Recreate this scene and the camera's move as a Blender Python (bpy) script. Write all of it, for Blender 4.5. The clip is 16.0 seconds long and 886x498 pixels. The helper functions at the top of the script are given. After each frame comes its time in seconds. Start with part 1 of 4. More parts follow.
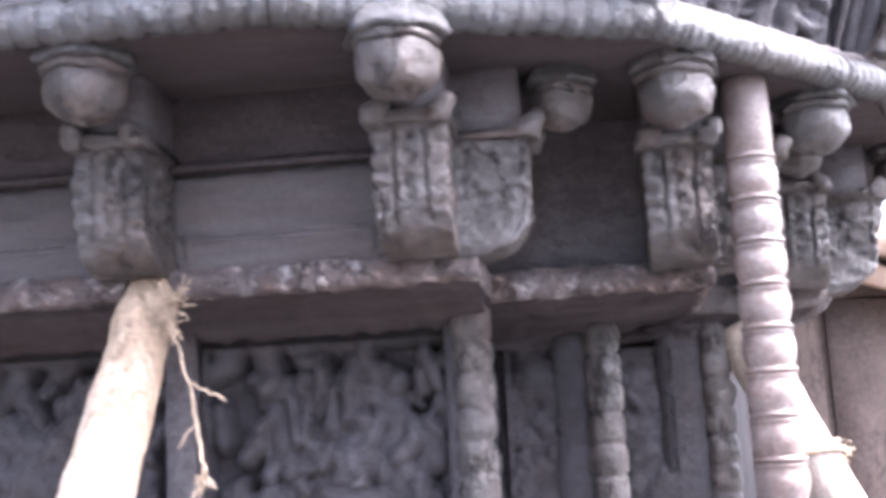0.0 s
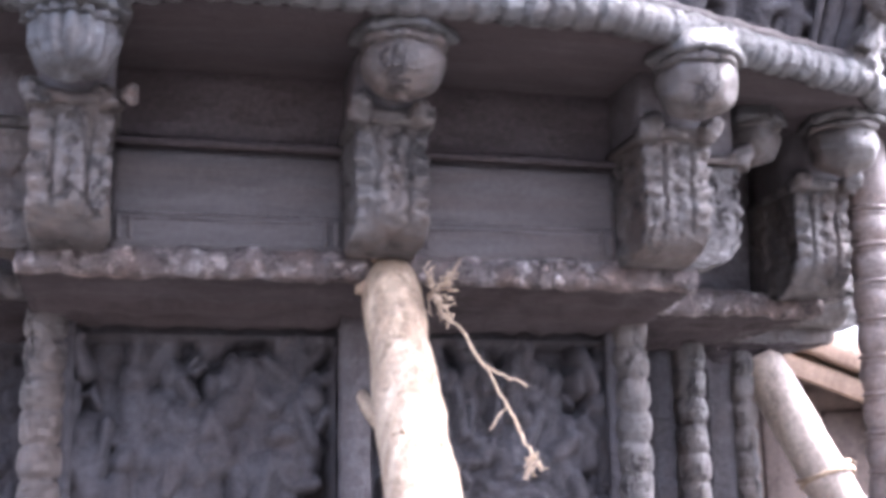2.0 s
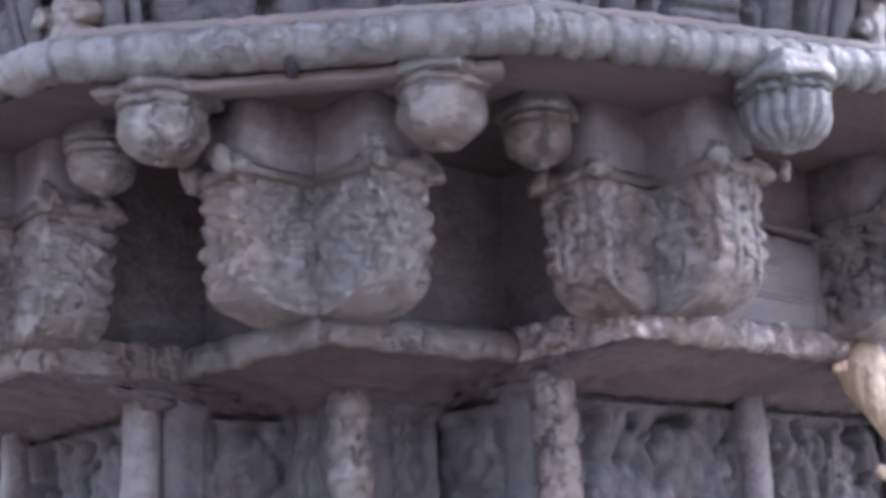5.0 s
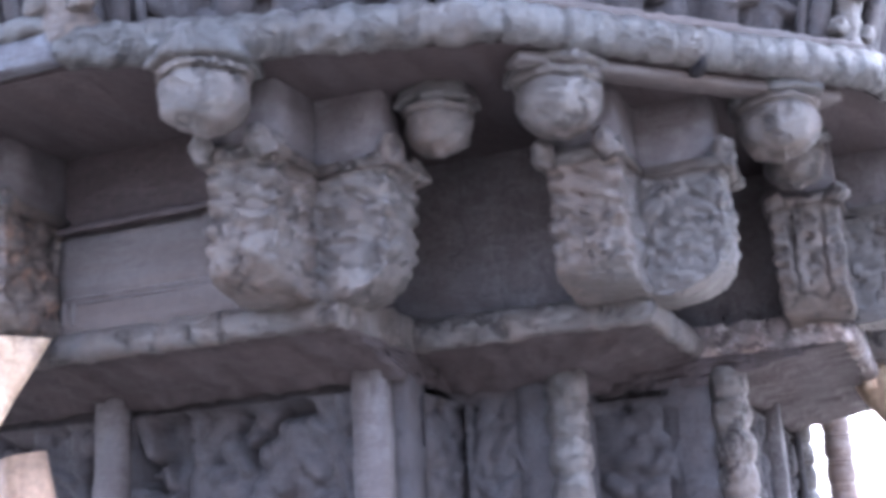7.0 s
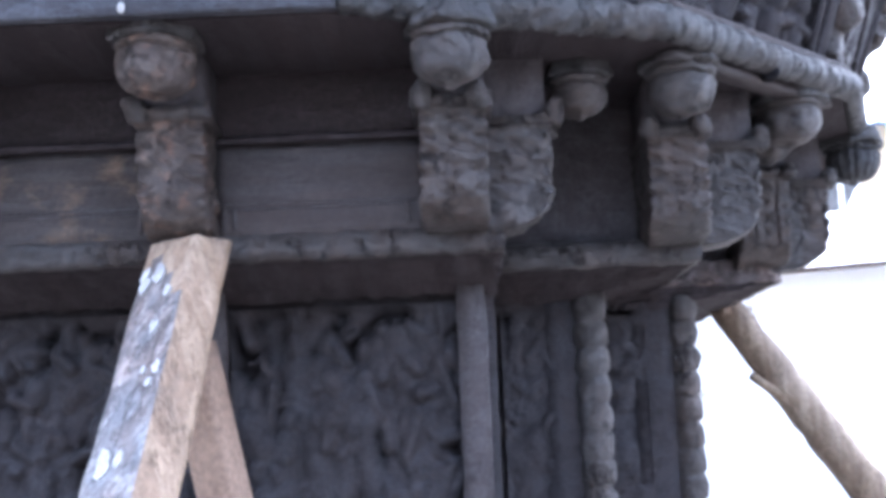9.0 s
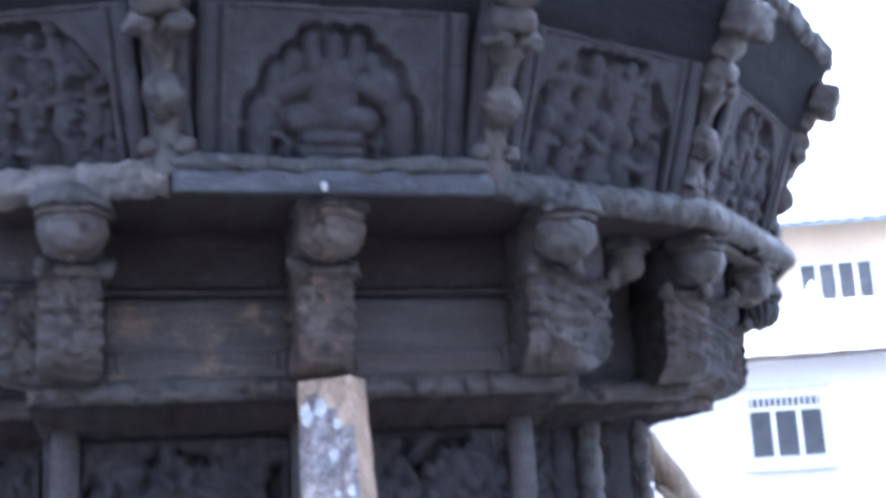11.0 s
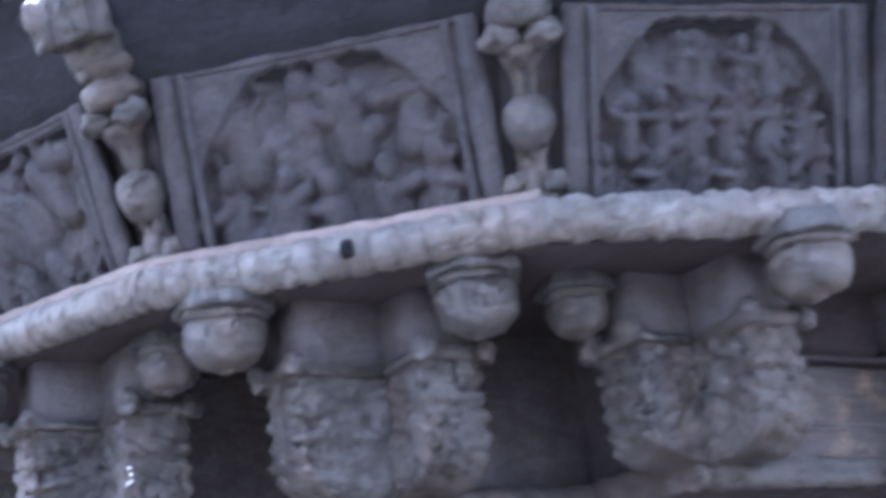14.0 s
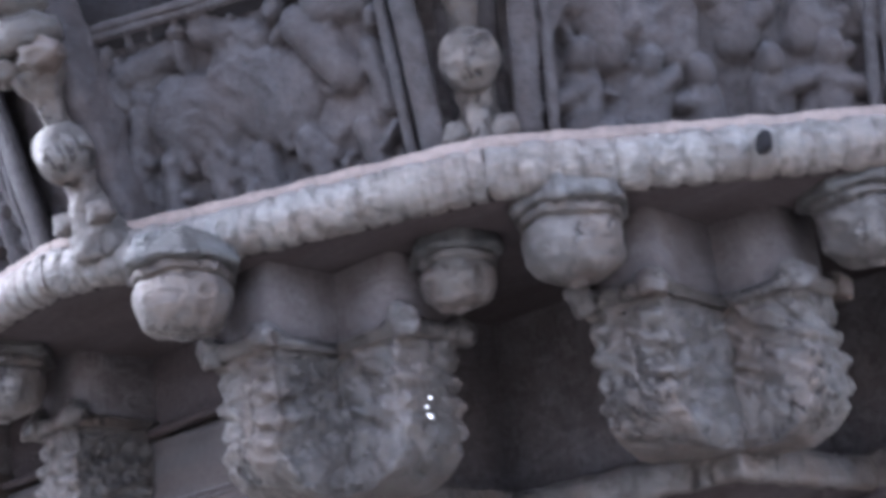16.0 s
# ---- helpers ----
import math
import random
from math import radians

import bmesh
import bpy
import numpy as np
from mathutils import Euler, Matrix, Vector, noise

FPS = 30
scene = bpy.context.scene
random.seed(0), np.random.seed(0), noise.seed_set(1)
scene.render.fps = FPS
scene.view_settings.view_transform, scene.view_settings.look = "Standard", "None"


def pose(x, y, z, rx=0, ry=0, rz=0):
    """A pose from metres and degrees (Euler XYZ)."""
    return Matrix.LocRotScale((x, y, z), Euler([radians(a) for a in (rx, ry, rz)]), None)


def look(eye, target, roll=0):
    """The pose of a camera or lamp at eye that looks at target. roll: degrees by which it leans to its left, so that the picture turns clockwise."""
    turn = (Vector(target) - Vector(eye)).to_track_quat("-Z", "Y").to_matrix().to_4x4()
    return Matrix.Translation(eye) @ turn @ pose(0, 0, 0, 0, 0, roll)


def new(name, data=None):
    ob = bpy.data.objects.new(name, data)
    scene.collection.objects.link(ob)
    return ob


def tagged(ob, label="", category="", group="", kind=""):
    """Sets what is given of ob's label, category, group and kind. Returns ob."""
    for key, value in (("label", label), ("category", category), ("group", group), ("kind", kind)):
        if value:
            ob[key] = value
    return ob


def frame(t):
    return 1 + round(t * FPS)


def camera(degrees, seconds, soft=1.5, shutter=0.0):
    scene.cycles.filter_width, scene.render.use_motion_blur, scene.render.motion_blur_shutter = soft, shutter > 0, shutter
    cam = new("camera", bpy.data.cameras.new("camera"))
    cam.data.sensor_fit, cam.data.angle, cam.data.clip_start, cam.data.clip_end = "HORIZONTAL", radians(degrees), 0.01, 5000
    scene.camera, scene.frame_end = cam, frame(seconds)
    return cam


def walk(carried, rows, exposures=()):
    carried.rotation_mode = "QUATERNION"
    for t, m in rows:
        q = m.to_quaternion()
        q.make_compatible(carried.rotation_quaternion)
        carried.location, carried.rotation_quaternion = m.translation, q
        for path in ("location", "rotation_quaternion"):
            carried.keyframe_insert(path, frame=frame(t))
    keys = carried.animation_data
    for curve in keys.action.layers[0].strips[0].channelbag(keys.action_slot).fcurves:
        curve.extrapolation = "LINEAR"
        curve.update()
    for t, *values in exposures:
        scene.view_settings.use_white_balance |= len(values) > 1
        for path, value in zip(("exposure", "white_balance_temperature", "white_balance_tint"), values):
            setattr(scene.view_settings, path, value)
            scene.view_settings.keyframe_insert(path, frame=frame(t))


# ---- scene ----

# ---------------- camera ----------------
cam = camera(39.9, 16.0, 4.0, 0.5)
PATH = [
    (0, (0.761, -3.356, 1.519), (0.553, -1.403, 1.896), -3.0),
    (0.5, (0.496, -3.411, 1.506), (0.401, -1.461, 1.942), -2.3),
    (1, (0.251, -3.424, 1.504), (0.255, -1.476, 1.956), -1.3),
    (1.5, (-0.063, -3.43, 1.501), (0.161, -1.489, 1.926), -0.9),
    (2, (-0.392, -3.359, 1.487), (0.08, -1.458, 1.89), -0.9),
    (2.5, (-0.723, -3.23, 1.476), (-0.026, -1.417, 1.953), -0.2),
    (3, (-1.048, -3.138, 1.476), (-0.173, -1.418, 2.001), 0.3),
    (3.5, (-1.366, -3.036, 1.525), (-0.389, -1.356, 2.0), -0.3),
    (4, (-1.639, -2.878, 1.516), (-0.588, -1.248, 2.005), -1.8),
    (4.2, (-1.746, -2.809, 1.524), (-0.647, -1.211, 2.012), -2.1),
    (6.3, (-2.678, -1.844, 1.542), (-1.012, -0.843, 2.013), -4.0),
    (6.5, (-2.799, -1.718, 1.514), (-1.071, -0.823, 1.975), -4.3),
    (7, (-2.958, -1.436, 1.476), (-1.164, -0.722, 1.995), -3.1),
    (7.5, (-3.117, -1.204, 1.564), (-1.259, -0.609, 2.004), 0.4),
    (8, (-3.274, -0.934, 1.51), (-1.355, -0.522, 1.894), -0.1),
    (10.5, (-3.91, 0.127, 1.561), (-1.989, -0.315, 1.902), -3.5),
    (11, (-3.946, 0.419, 1.585), (-2.062, -0.094, 2.019), -3.2),
    (11.5, (-3.94, 0.782, 1.569), (-2.119, 0.169, 2.122), -2.8),
    (12, (-3.829, 1.071, 1.573), (-2.026, 0.445, 2.171), -1.7),
    (12.5, (-3.572, 1.374, 1.565), (-1.823, 0.651, 2.211), -3.1),
    (13, (-3.364, 1.607, 1.597), (-1.687, 0.723, 2.235), -4.6),
    (13.5, (-3.118, 1.823, 1.626), (-1.481, 0.86, 2.252), -5.6),
    (14, (-2.814, 2.017, 1.616), (-1.224, 0.997, 2.272), -6.4),
    (14.5, (-2.538, 2.124, 1.635), (-0.955, 1.07, 2.254), -6.4),
    (15, (-2.334, 2.274, 1.633), (-0.877, 1.039, 2.229), -8.6),
    (15.5, (-2.094, 2.425, 1.641), (-0.721, 1.098, 2.236), -8.7),
    (16, (-1.895, 2.549, 1.652), (-0.629, 1.146, 2.306), -6.5),
]
EXPOSURES = [(0.0, 3.95, 5700, 21), (1.5, 3.85, 5700, 22), (3.0, 4.1, 5700, 23), (4.0, 4.2, 5700, 22), (6.5, 4.7, 5500, 20), (7.0, 4.7, 5400, 19), (8.0, 4.5, 5300, 17), (10.3, 2.8, 5250, 16), (11.0, 3.35, 5000, 16), (11.5, 3.8, 4800, 16), (12.5, 4.35, 4850, 18), (14.5, 4.2, 5200, 16), (16.0, 4.25, 5550, 15)]
walk(cam, [(t, look(eye, target, roll)) for t, eye, target, roll in PATH], EXPOSURES)

# ---------------- world and sun ----------------
world = bpy.data.worlds.new("sky")
scene.world = world
world.use_nodes = True
wn = world.node_tree.nodes
sky = wn.new("ShaderNodeTexSky")
sky.sky_type = "NISHITA"
sky.sun_disc = False
sky.sun_elevation = radians(56)
sky.sun_rotation = radians(93)
sky.air_density = 1.0
sky.dust_density = 8.0
sky.ozone_density = 1.0
wn["Background"].inputs["Strength"].default_value = 0.15
haze = wn.new("ShaderNodeHueSaturation")
haze.inputs["Saturation"].default_value = 0.5
haze.inputs["Value"].default_value = 1.15
world.node_tree.links.new(sky.outputs["Color"], haze.inputs["Color"])
world.node_tree.links.new(haze.outputs["Color"], wn["Background"].inputs["Color"])
sun = new("sun", bpy.data.lights.new("sun", "SUN"))
sun.data.energy = 2.0
sun.data.angle = radians(8)
sun.data.color = (1.0, 0.95, 0.88)
sun.matrix_world = look((0, 0, 0), (-0.67, 0.04, -1.0))

# ---------------- materials ----------------
def links(mat):
    return mat.node_tree.nodes, mat.node_tree.links


def material(name, dark, mid, light, rough=0.75, grain=(1, 1, 6), scale=14.0, bump=0.5, fine=90.0, spots=0.0, spot_color=(0.5, 0.5, 0.5), metal=0.0, cracks=0.0, crack_grain=(1, 1, 3), brown=0.0, tonal=0.28, gloss=0.3, fissures=0.0):
    """Weathered surface: large blotches, stretched grain, fine relief and pale worn spots."""
    mat = bpy.data.materials.new(name)
    mat.use_nodes = True
    n, l = links(mat)
    bsdf = n["Principled BSDF"]
    bsdf.inputs["Metallic"].default_value = metal
    bsdf.inputs["Specular IOR Level"].default_value = gloss
    co = n.new("ShaderNodeTexCoord")
    info = n.new("ShaderNodeObjectInfo")
    shift = n.new("ShaderNodeVectorMath")
    shift.operation = "MULTIPLY_ADD"
    shift.inputs[1].default_value = (1, 1, 1)
    l.new(co.outputs["Object"], shift.inputs[0])
    mul = n.new("ShaderNodeMath")
    mul.operation = "MULTIPLY"
    mul.inputs[1].default_value = 17.0
    l.new(info.outputs["Random"], mul.inputs[0])
    l.new(mul.outputs[0], shift.inputs[2])
    mapping = n.new("ShaderNodeMapping")
    mapping.inputs["Scale"].default_value = grain
    l.new(shift.outputs[0], mapping.inputs["Vector"])

    def noisy(size, detail, vec):
        t = n.new("ShaderNodeTexNoise")
        t.inputs["Scale"].default_value = size
        t.inputs["Detail"].default_value = detail
        t.inputs["Roughness"].default_value = 0.65
        l.new(vec, t.inputs["Vector"])
        return t.outputs["Fac"]

    big = noisy(scale * 0.35, 4, shift.outputs[0])
    gr = noisy(scale, 8, mapping.outputs[0])
    tiny = noisy(fine, 6, shift.outputs[0])
    mix = n.new("ShaderNodeMath")
    mix.operation = "MULTIPLY_ADD"
    mix.inputs[1].default_value = 0.55
    l.new(gr, mix.inputs[0])
    half = n.new("ShaderNodeMath")
    half.operation = "MULTIPLY"
    half.inputs[1].default_value = 0.45
    l.new(big, half.inputs[0])
    l.new(half.outputs[0], mix.inputs[2])
    ramp = n.new("ShaderNodeValToRGB")
    ramp.color_ramp.elements[0].position, ramp.color_ramp.elements[1].position = 0.30, 0.70
    ramp.color_ramp.elements[0].color, ramp.color_ramp.elements[1].color = (*dark, 1), (*light, 1)
    e = ramp.color_ramp.elements.new(0.5)
    e.color = (*mid, 1)
    l.new(mix.outputs[0], ramp.inputs["Fac"])
    color = ramp.outputs["Color"]
    if spots:
        cut = n.new("ShaderNodeValToRGB")
        cut.color_ramp.elements[0].position, cut.color_ramp.elements[1].position = 0.6 - 0.1 * spots, 0.72
        l.new(noisy(scale * 1.6, 9, shift.outputs[0]), cut.inputs["Fac"])
        fac = n.new("ShaderNodeMath")
        fac.operation = "MULTIPLY"
        fac.inputs[1].default_value = min(1.0, spots)
        l.new(cut.outputs["Color"], fac.inputs[0])
        over = n.new("ShaderNodeMixRGB")
        over.inputs["Color2"].default_value = (*spot_color, 1)
        l.new(fac.outputs[0], over.inputs["Fac"])
        l.new(color, over.inputs["Color1"])
        color = over.outputs["Color"]
    tone = n.new("ShaderNodeMapRange")
    tone.inputs["From Min"].default_value, tone.inputs["From Max"].default_value = 0.3, 0.7
    tone.inputs["To Min"].default_value, tone.inputs["To Max"].default_value = 1 - tonal, 1 + tonal
    l.new(tiny, tone.inputs["Value"])
    toned = n.new("ShaderNodeVectorMath")
    toned.operation = "SCALE"
    l.new(color, toned.inputs[0])
    l.new(tone.outputs[0], toned.inputs["Scale"])
    color = toned.outputs[0]
    if brown:
        patch = n.new("ShaderNodeMapRange")
        patch.inputs["From Min"].default_value, patch.inputs["From Max"].default_value = 0.45, 0.62
        patch.inputs["To Max"].default_value = brown
        l.new(noisy(scale * 0.55, 5, mapping.outputs[0]), patch.inputs["Value"])
        warm = n.new("ShaderNodeMixRGB")
        warm.blend_type = "MULTIPLY"
        warm.inputs["Color2"].default_value = (1.12, 0.84, 0.66, 1)
        l.new(patch.outputs[0], warm.inputs["Fac"])
        l.new(color, warm.inputs["Color1"])
        color = warm.outputs["Color"]
    line = None
    if cracks:
        # flaked layers with a sharp lip
        cm = n.new("ShaderNodeMapping")
        cm.inputs["Scale"].default_value = crack_grain
        l.new(shift.outputs[0], cm.inputs["Vector"])
        step = n.new("ShaderNodeMapRange")
        step.inputs["From Min"].default_value, step.inputs["From Max"].default_value = 0.47, 0.515
        l.new(noisy(scale * 1.5, 7, cm.outputs[0]), step.inputs["Value"])
        amount = n.new("ShaderNodeMath")
        amount.operation = "MULTIPLY"
        amount.inputs[1].default_value = cracks
        l.new(step.outputs[0], amount.inputs[0])
        line = amount.outputs[0]
        flake = n.new("ShaderNodeMixRGB")
        flake.blend_type = "MULTIPLY"
        flake.inputs["Color2"].default_value = (0.62, 0.56, 0.54, 1)
        l.new(line, flake.inputs["Fac"])
        l.new(color, flake.inputs["Color1"])
        color = flake.outputs["Color"]
    split = None
    if fissures:
        # thin broken drying splits
        away = n.new("ShaderNodeMath")
        away.operation = "SUBTRACT"
        away.inputs[1].default_value = 0.5
        l.new(noisy(scale * 0.75, 5, mapping.outputs[0]), away.inputs[0])
        near = n.new("ShaderNodeMath")
        near.operation = "ABSOLUTE"
        l.new(away.outputs[0], near.inputs[0])
        thin = n.new("ShaderNodeMapRange")
        thin.inputs["From Min"].default_value, thin.inputs["From Max"].default_value = 0.006, 0.022
        thin.inputs["To Min"].default_value, thin.inputs["To Max"].default_value = fissures, 0.0
        l.new(near.outputs[0], thin.inputs["Value"])
        gate = n.new("ShaderNodeMapRange")
        gate.inputs["From Min"].default_value, gate.inputs["From Max"].default_value = 0.48, 0.56
        l.new(noisy(scale * 0.6, 2, shift.outputs[0]), gate.inputs["Value"])
        both = n.new("ShaderNodeMath")
        both.operation = "MULTIPLY"
        l.new(thin.outputs[0], both.inputs[0])
        l.new(gate.outputs[0], both.inputs[1])
        split = both.outputs[0]
        gap = n.new("ShaderNodeMixRGB")
        gap.blend_type = "MULTIPLY"
        gap.inputs["Color2"].default_value = (0.22, 0.18, 0.17, 1)
        l.new(split, gap.inputs["Fac"])
        l.new(color, gap.inputs["Color1"])
        color = gap.outputs["Color"]
    l.new(color, bsdf.inputs["Base Color"])
    rr = n.new("ShaderNodeMapRange")
    rr.inputs["To Min"].default_value, rr.inputs["To Max"].default_value = rough - 0.15, min(1.0, rough + 0.15)
    l.new(gr, rr.inputs["Value"])
    l.new(rr.outputs[0], bsdf.inputs["Roughness"])
    add = n.new("ShaderNodeMath")
    add.operation = "MULTIPLY_ADD"
    add.inputs[1].default_value = 0.7
    l.new(tiny, add.inputs[0])
    l.new(gr, add.inputs[2])
    b = n.new("ShaderNodeBump")
    b.inputs["Strength"].default_value = bump
    b.inputs["Distance"].default_value = 0.010
    height = add.outputs[0]
    if line is not None:
        sunk = n.new("ShaderNodeMath")
        sunk.operation = "SUBTRACT"
        l.new(height, sunk.inputs[0])
        l.new(line, sunk.inputs[1])
        height = sunk.outputs[0]
    if split is not None:
        deep = n.new("ShaderNodeMath")
        deep.operation = "SUBTRACT"
        l.new(height, deep.inputs[0])
        l.new(split, deep.inputs[1])
        height = deep.outputs[0]
    l.new(height, b.inputs["Height"])
    l.new(b.outputs[0], bsdf.inputs["Normal"])
    return mat


WOOD = material("dark_weathered_wood", (0.030, 0.026, 0.027), (0.050, 0.045, 0.047), (0.074, 0.069, 0.072), 0.65, (1, 1, 0.4), 12, 0.5, 110, 0.15, (0.105, 0.099, 0.102), 0.0, 0.5, (1, 1, 2), brown=0.2, fissures=0.3)
BLOCK = material("worn_carved_wood", (0.026, 0.0225, 0.021), (0.049, 0.0445, 0.042), (0.074, 0.068, 0.066), 0.52, (1, 1, 0.45), 11, 0.85, 95, 0.10, (0.11, 0.104, 0.10), 0.0, 0.45, (1, 1, 2.2), brown=0.6, tonal=0.22, gloss=0.4, fissures=1.0)
PLANK = material("grey_brown_plank_wood", (0.028, 0.025, 0.025), (0.041, 0.0365, 0.0365), (0.056, 0.051, 0.051), 0.75, (0.35, 1, 3.0), 7, 0.35, 100, 0.12, (0.085, 0.077, 0.076), 0.0, 0.3, (0.5, 1, 4), brown=0.4, tonal=0.22, fissures=0.3)
OCHRE = material("ochre_stained_plank_wood", (0.030, 0.026, 0.025), (0.048, 0.042, 0.040), (0.070, 0.061, 0.057), 0.75, (0.35, 1, 3.5), 7, 0.5, 120, 0.9, (0.17, 0.12, 0.08), 0.0, 0.5, (0.5, 1, 5), fissures=0.35)
# Darker than WOOD: the shade under ledges and cornices is in this colour.
SHADED_BROWN = material("shaded_brown_wood", (0.019, 0.015, 0.0152), (0.031, 0.026, 0.027), (0.046, 0.039, 0.041), 0.8, (0.4, 3, 1), 8, 0.5, 90, 0.15, (0.068, 0.06, 0.061), cracks=0.4, crack_grain=(0.4, 2, 1), brown=0.15, gloss=0.15)
# Near black: the deep shade under the top cornice is painted in.
SHADE_BLACK = material("shaded_blue_black_wood", (0.007, 0.0067, 0.0078), (0.012, 0.0117, 0.0135), (0.019, 0.0184, 0.021), 0.88, (0.6, 0.6, 1), 6, 0.5, 90, 0.15, (0.03, 0.0295, 0.033), cracks=0.4, gloss=0.1)
RAIL = material("grey_weathered_rail_wood", (0.022, 0.022, 0.022), (0.040, 0.0405, 0.041), (0.064, 0.065, 0.067), 0.52, (1, 1, 1), 11, 0.9, 110, 0.15, (0.11, 0.112, 0.113), 0.0, 0.45, (1.5, 1.5, 0.8), brown=0.35, tonal=0.24, gloss=0.4, fissures=0.5)
# Paler copy of the rail wood, for cornice sides 8 to 12.
PALE_RAIL = material("pale_weathered_rail_wood", (0.060, 0.056, 0.053), (0.098, 0.092, 0.088), (0.142, 0.134, 0.130), 0.52, (0.6, 0.6, 2.5), 10, 0.9, 110, 0.15, (0.21, 0.20, 0.195), 0.0, 0.45, (1.5, 1.5, 0.8), brown=0.35, tonal=0.26, gloss=0.4, fissures=0.25)
# Same wood as the blocks, darkened for the overhang's shade on the panels.
SHADED_RELIEF = material("dusty_shaded_relief_wood", (0.019, 0.017, 0.018), (0.031, 0.029, 0.032), (0.047, 0.045, 0.049), 0.75, (1, 1, 1), 13, 0.6, 110, 0.2, (0.072, 0.069, 0.074), 0.0, 0.4, (1, 1, 1.5), brown=0.3, gloss=0.22)
PALE = material("flaking_whitish_ledge_wood", (0.038, 0.031, 0.030), (0.085, 0.073, 0.071), (0.165, 0.15, 0.147), 0.75, (1, 1, 1), 18, 0.9, 140, 0.7, (0.42, 0.39, 0.38), 0.0, 0.7, (1, 1, 1), brown=0.5, fissures=0.8)
PEELED = material("peeled_pale_log_wood", (0.11, 0.072, 0.045), (0.25, 0.19, 0.13), (0.37, 0.305, 0.23), 0.6, (5, 5, 0.4), 8, 0.8, 80, 0.6, (0.13, 0.085, 0.055), 0.0, 0.5, (3, 3, 0.4))
TIMBER = material("sawn_pale_timber", (0.19, 0.13, 0.085), (0.34, 0.25, 0.17), (0.47, 0.37, 0.275), 0.65, (4, 4, 0.5), 6, 0.6, 80, 0.5, (0.22, 0.18, 0.15), 0.0, 0.5, (3, 3, 0.5), fissures=0.5)
BOARD = material("orange_brown_board_wood", (0.13, 0.082, 0.055), (0.22, 0.15, 0.105), (0.30, 0.215, 0.155), 0.65, (4, 4, 0.6), 8, 0.4, 80, fissures=0.4)
BAMBOO = material("dry_bamboo", (0.13, 0.10, 0.078), (0.23, 0.19, 0.155), (0.33, 0.285, 0.24), 0.5, (3, 3, 0.5), 10, 0.4, 80, 0.3, (0.42, 0.38, 0.33), fissures=0.4)
PAINT = material("faded_blue_grey_paint", (0.030, 0.0315, 0.038), (0.050, 0.052, 0.060), (0.075, 0.078, 0.088), 0.65, (0.6, 1, 1), 14, 0.5, 120, 0.4, (0.12, 0.124, 0.14), cracks=0.6, gloss=0.2)
TURNED = material("brown_turned_post_wood", (0.068, 0.053, 0.048), (0.115, 0.095, 0.088), (0.165, 0.14, 0.132), 0.6, (1, 1, 1), 14, 0.4, 120, 0.3, (0.23, 0.205, 0.195), cracks=0.4, brown=0.4)
RUSTY = material("ochre_stained_carved_wood", (0.030, 0.024, 0.021), (0.064, 0.051, 0.044), (0.105, 0.085, 0.073), 0.6, (1, 1, 0.5), 14, 0.9, 110, 0.75, (0.23, 0.13, 0.082), 0.0, 0.6, (1, 1, 1.8), gloss=0.4, fissures=1.0)
TWIG = material("dry_root_fibre", (0.12, 0.085, 0.055), (0.22, 0.165, 0.115), (0.33, 0.26, 0.19), 0.8, (1, 1, 1), 40, 0.3, 150)
GREYTIMBER = material("grey_paint_flaked_timber", (0.085, 0.084, 0.088), (0.18, 0.178, 0.182), (0.32, 0.316, 0.316), 0.65, (1.5, 1.5, 0.8), 9, 0.6, 80, 0.85, (0.58, 0.56, 0.54), 0.0, 0.6, (2, 2, 0.8), brown=0.5, fissures=0.5)
BRICKRED = material("reddish_brown_board_top", (0.065, 0.048, 0.042), (0.10, 0.077, 0.068), (0.14, 0.112, 0.10), 0.7, (1, 1, 1), 8, 0.4, 90)
WHITE = material("white_limewash", (0.78, 0.78, 0.77), (0.86, 0.86, 0.85), (0.89, 0.89, 0.88), 0.85, (1, 1, 0.4), 1.2, 0.1, 20, 0.1, (0.62, 0.6, 0.57), tonal=0.02)
LIME = material("chalky_white_paint", (0.24, 0.235, 0.23), (0.36, 0.355, 0.345), (0.48, 0.475, 0.465), 0.8, (1, 1, 1), 30, 0.3, 120)
SLATE = material("slate_grey_painted_wood", (0.024, 0.024, 0.025), (0.042, 0.043, 0.045), (0.068, 0.069, 0.073), 0.6, (1, 1, 0.5), 16, 0.6, 120, 0.3, (0.11, 0.112, 0.117), cracks=0.5, brown=0.3, gloss=0.25)
YELLOW = material("cream_plaster", (0.46, 0.37, 0.25), (0.54, 0.44, 0.31), (0.60, 0.50, 0.37), 0.85, (1, 1, 0.4), 1.2, 0.15, 20, tonal=0.03)
SHUTTER = material("dark_window_shutter", (0.05, 0.05, 0.05), (0.09, 0.09, 0.09), (0.13, 0.13, 0.13), 0.5, (1, 1, 1), 8, 0.1, 40)
TILE = material("blue_grey_roof_sheet", (0.10, 0.13, 0.19), (0.19, 0.23, 0.30), (0.42, 0.46, 0.52), 0.6, (3, 0.4, 1), 2.5, 0.2, 40, 0.6, (0.6, 0.62, 0.66))
EARTH = material("dusty_earth", (0.05, 0.046, 0.042), (0.08, 0.074, 0.068), (0.12, 0.112, 0.103), 0.95, (1, 1, 1), 1.5, 0.5, 30, 0.3, (0.15, 0.14, 0.128))
LEAF = material("green_leaf", (0.06, 0.09, 0.035), (0.09, 0.125, 0.055), (0.13, 0.165, 0.08), 0.45, (1, 1, 1), 8, 0.1, 40)
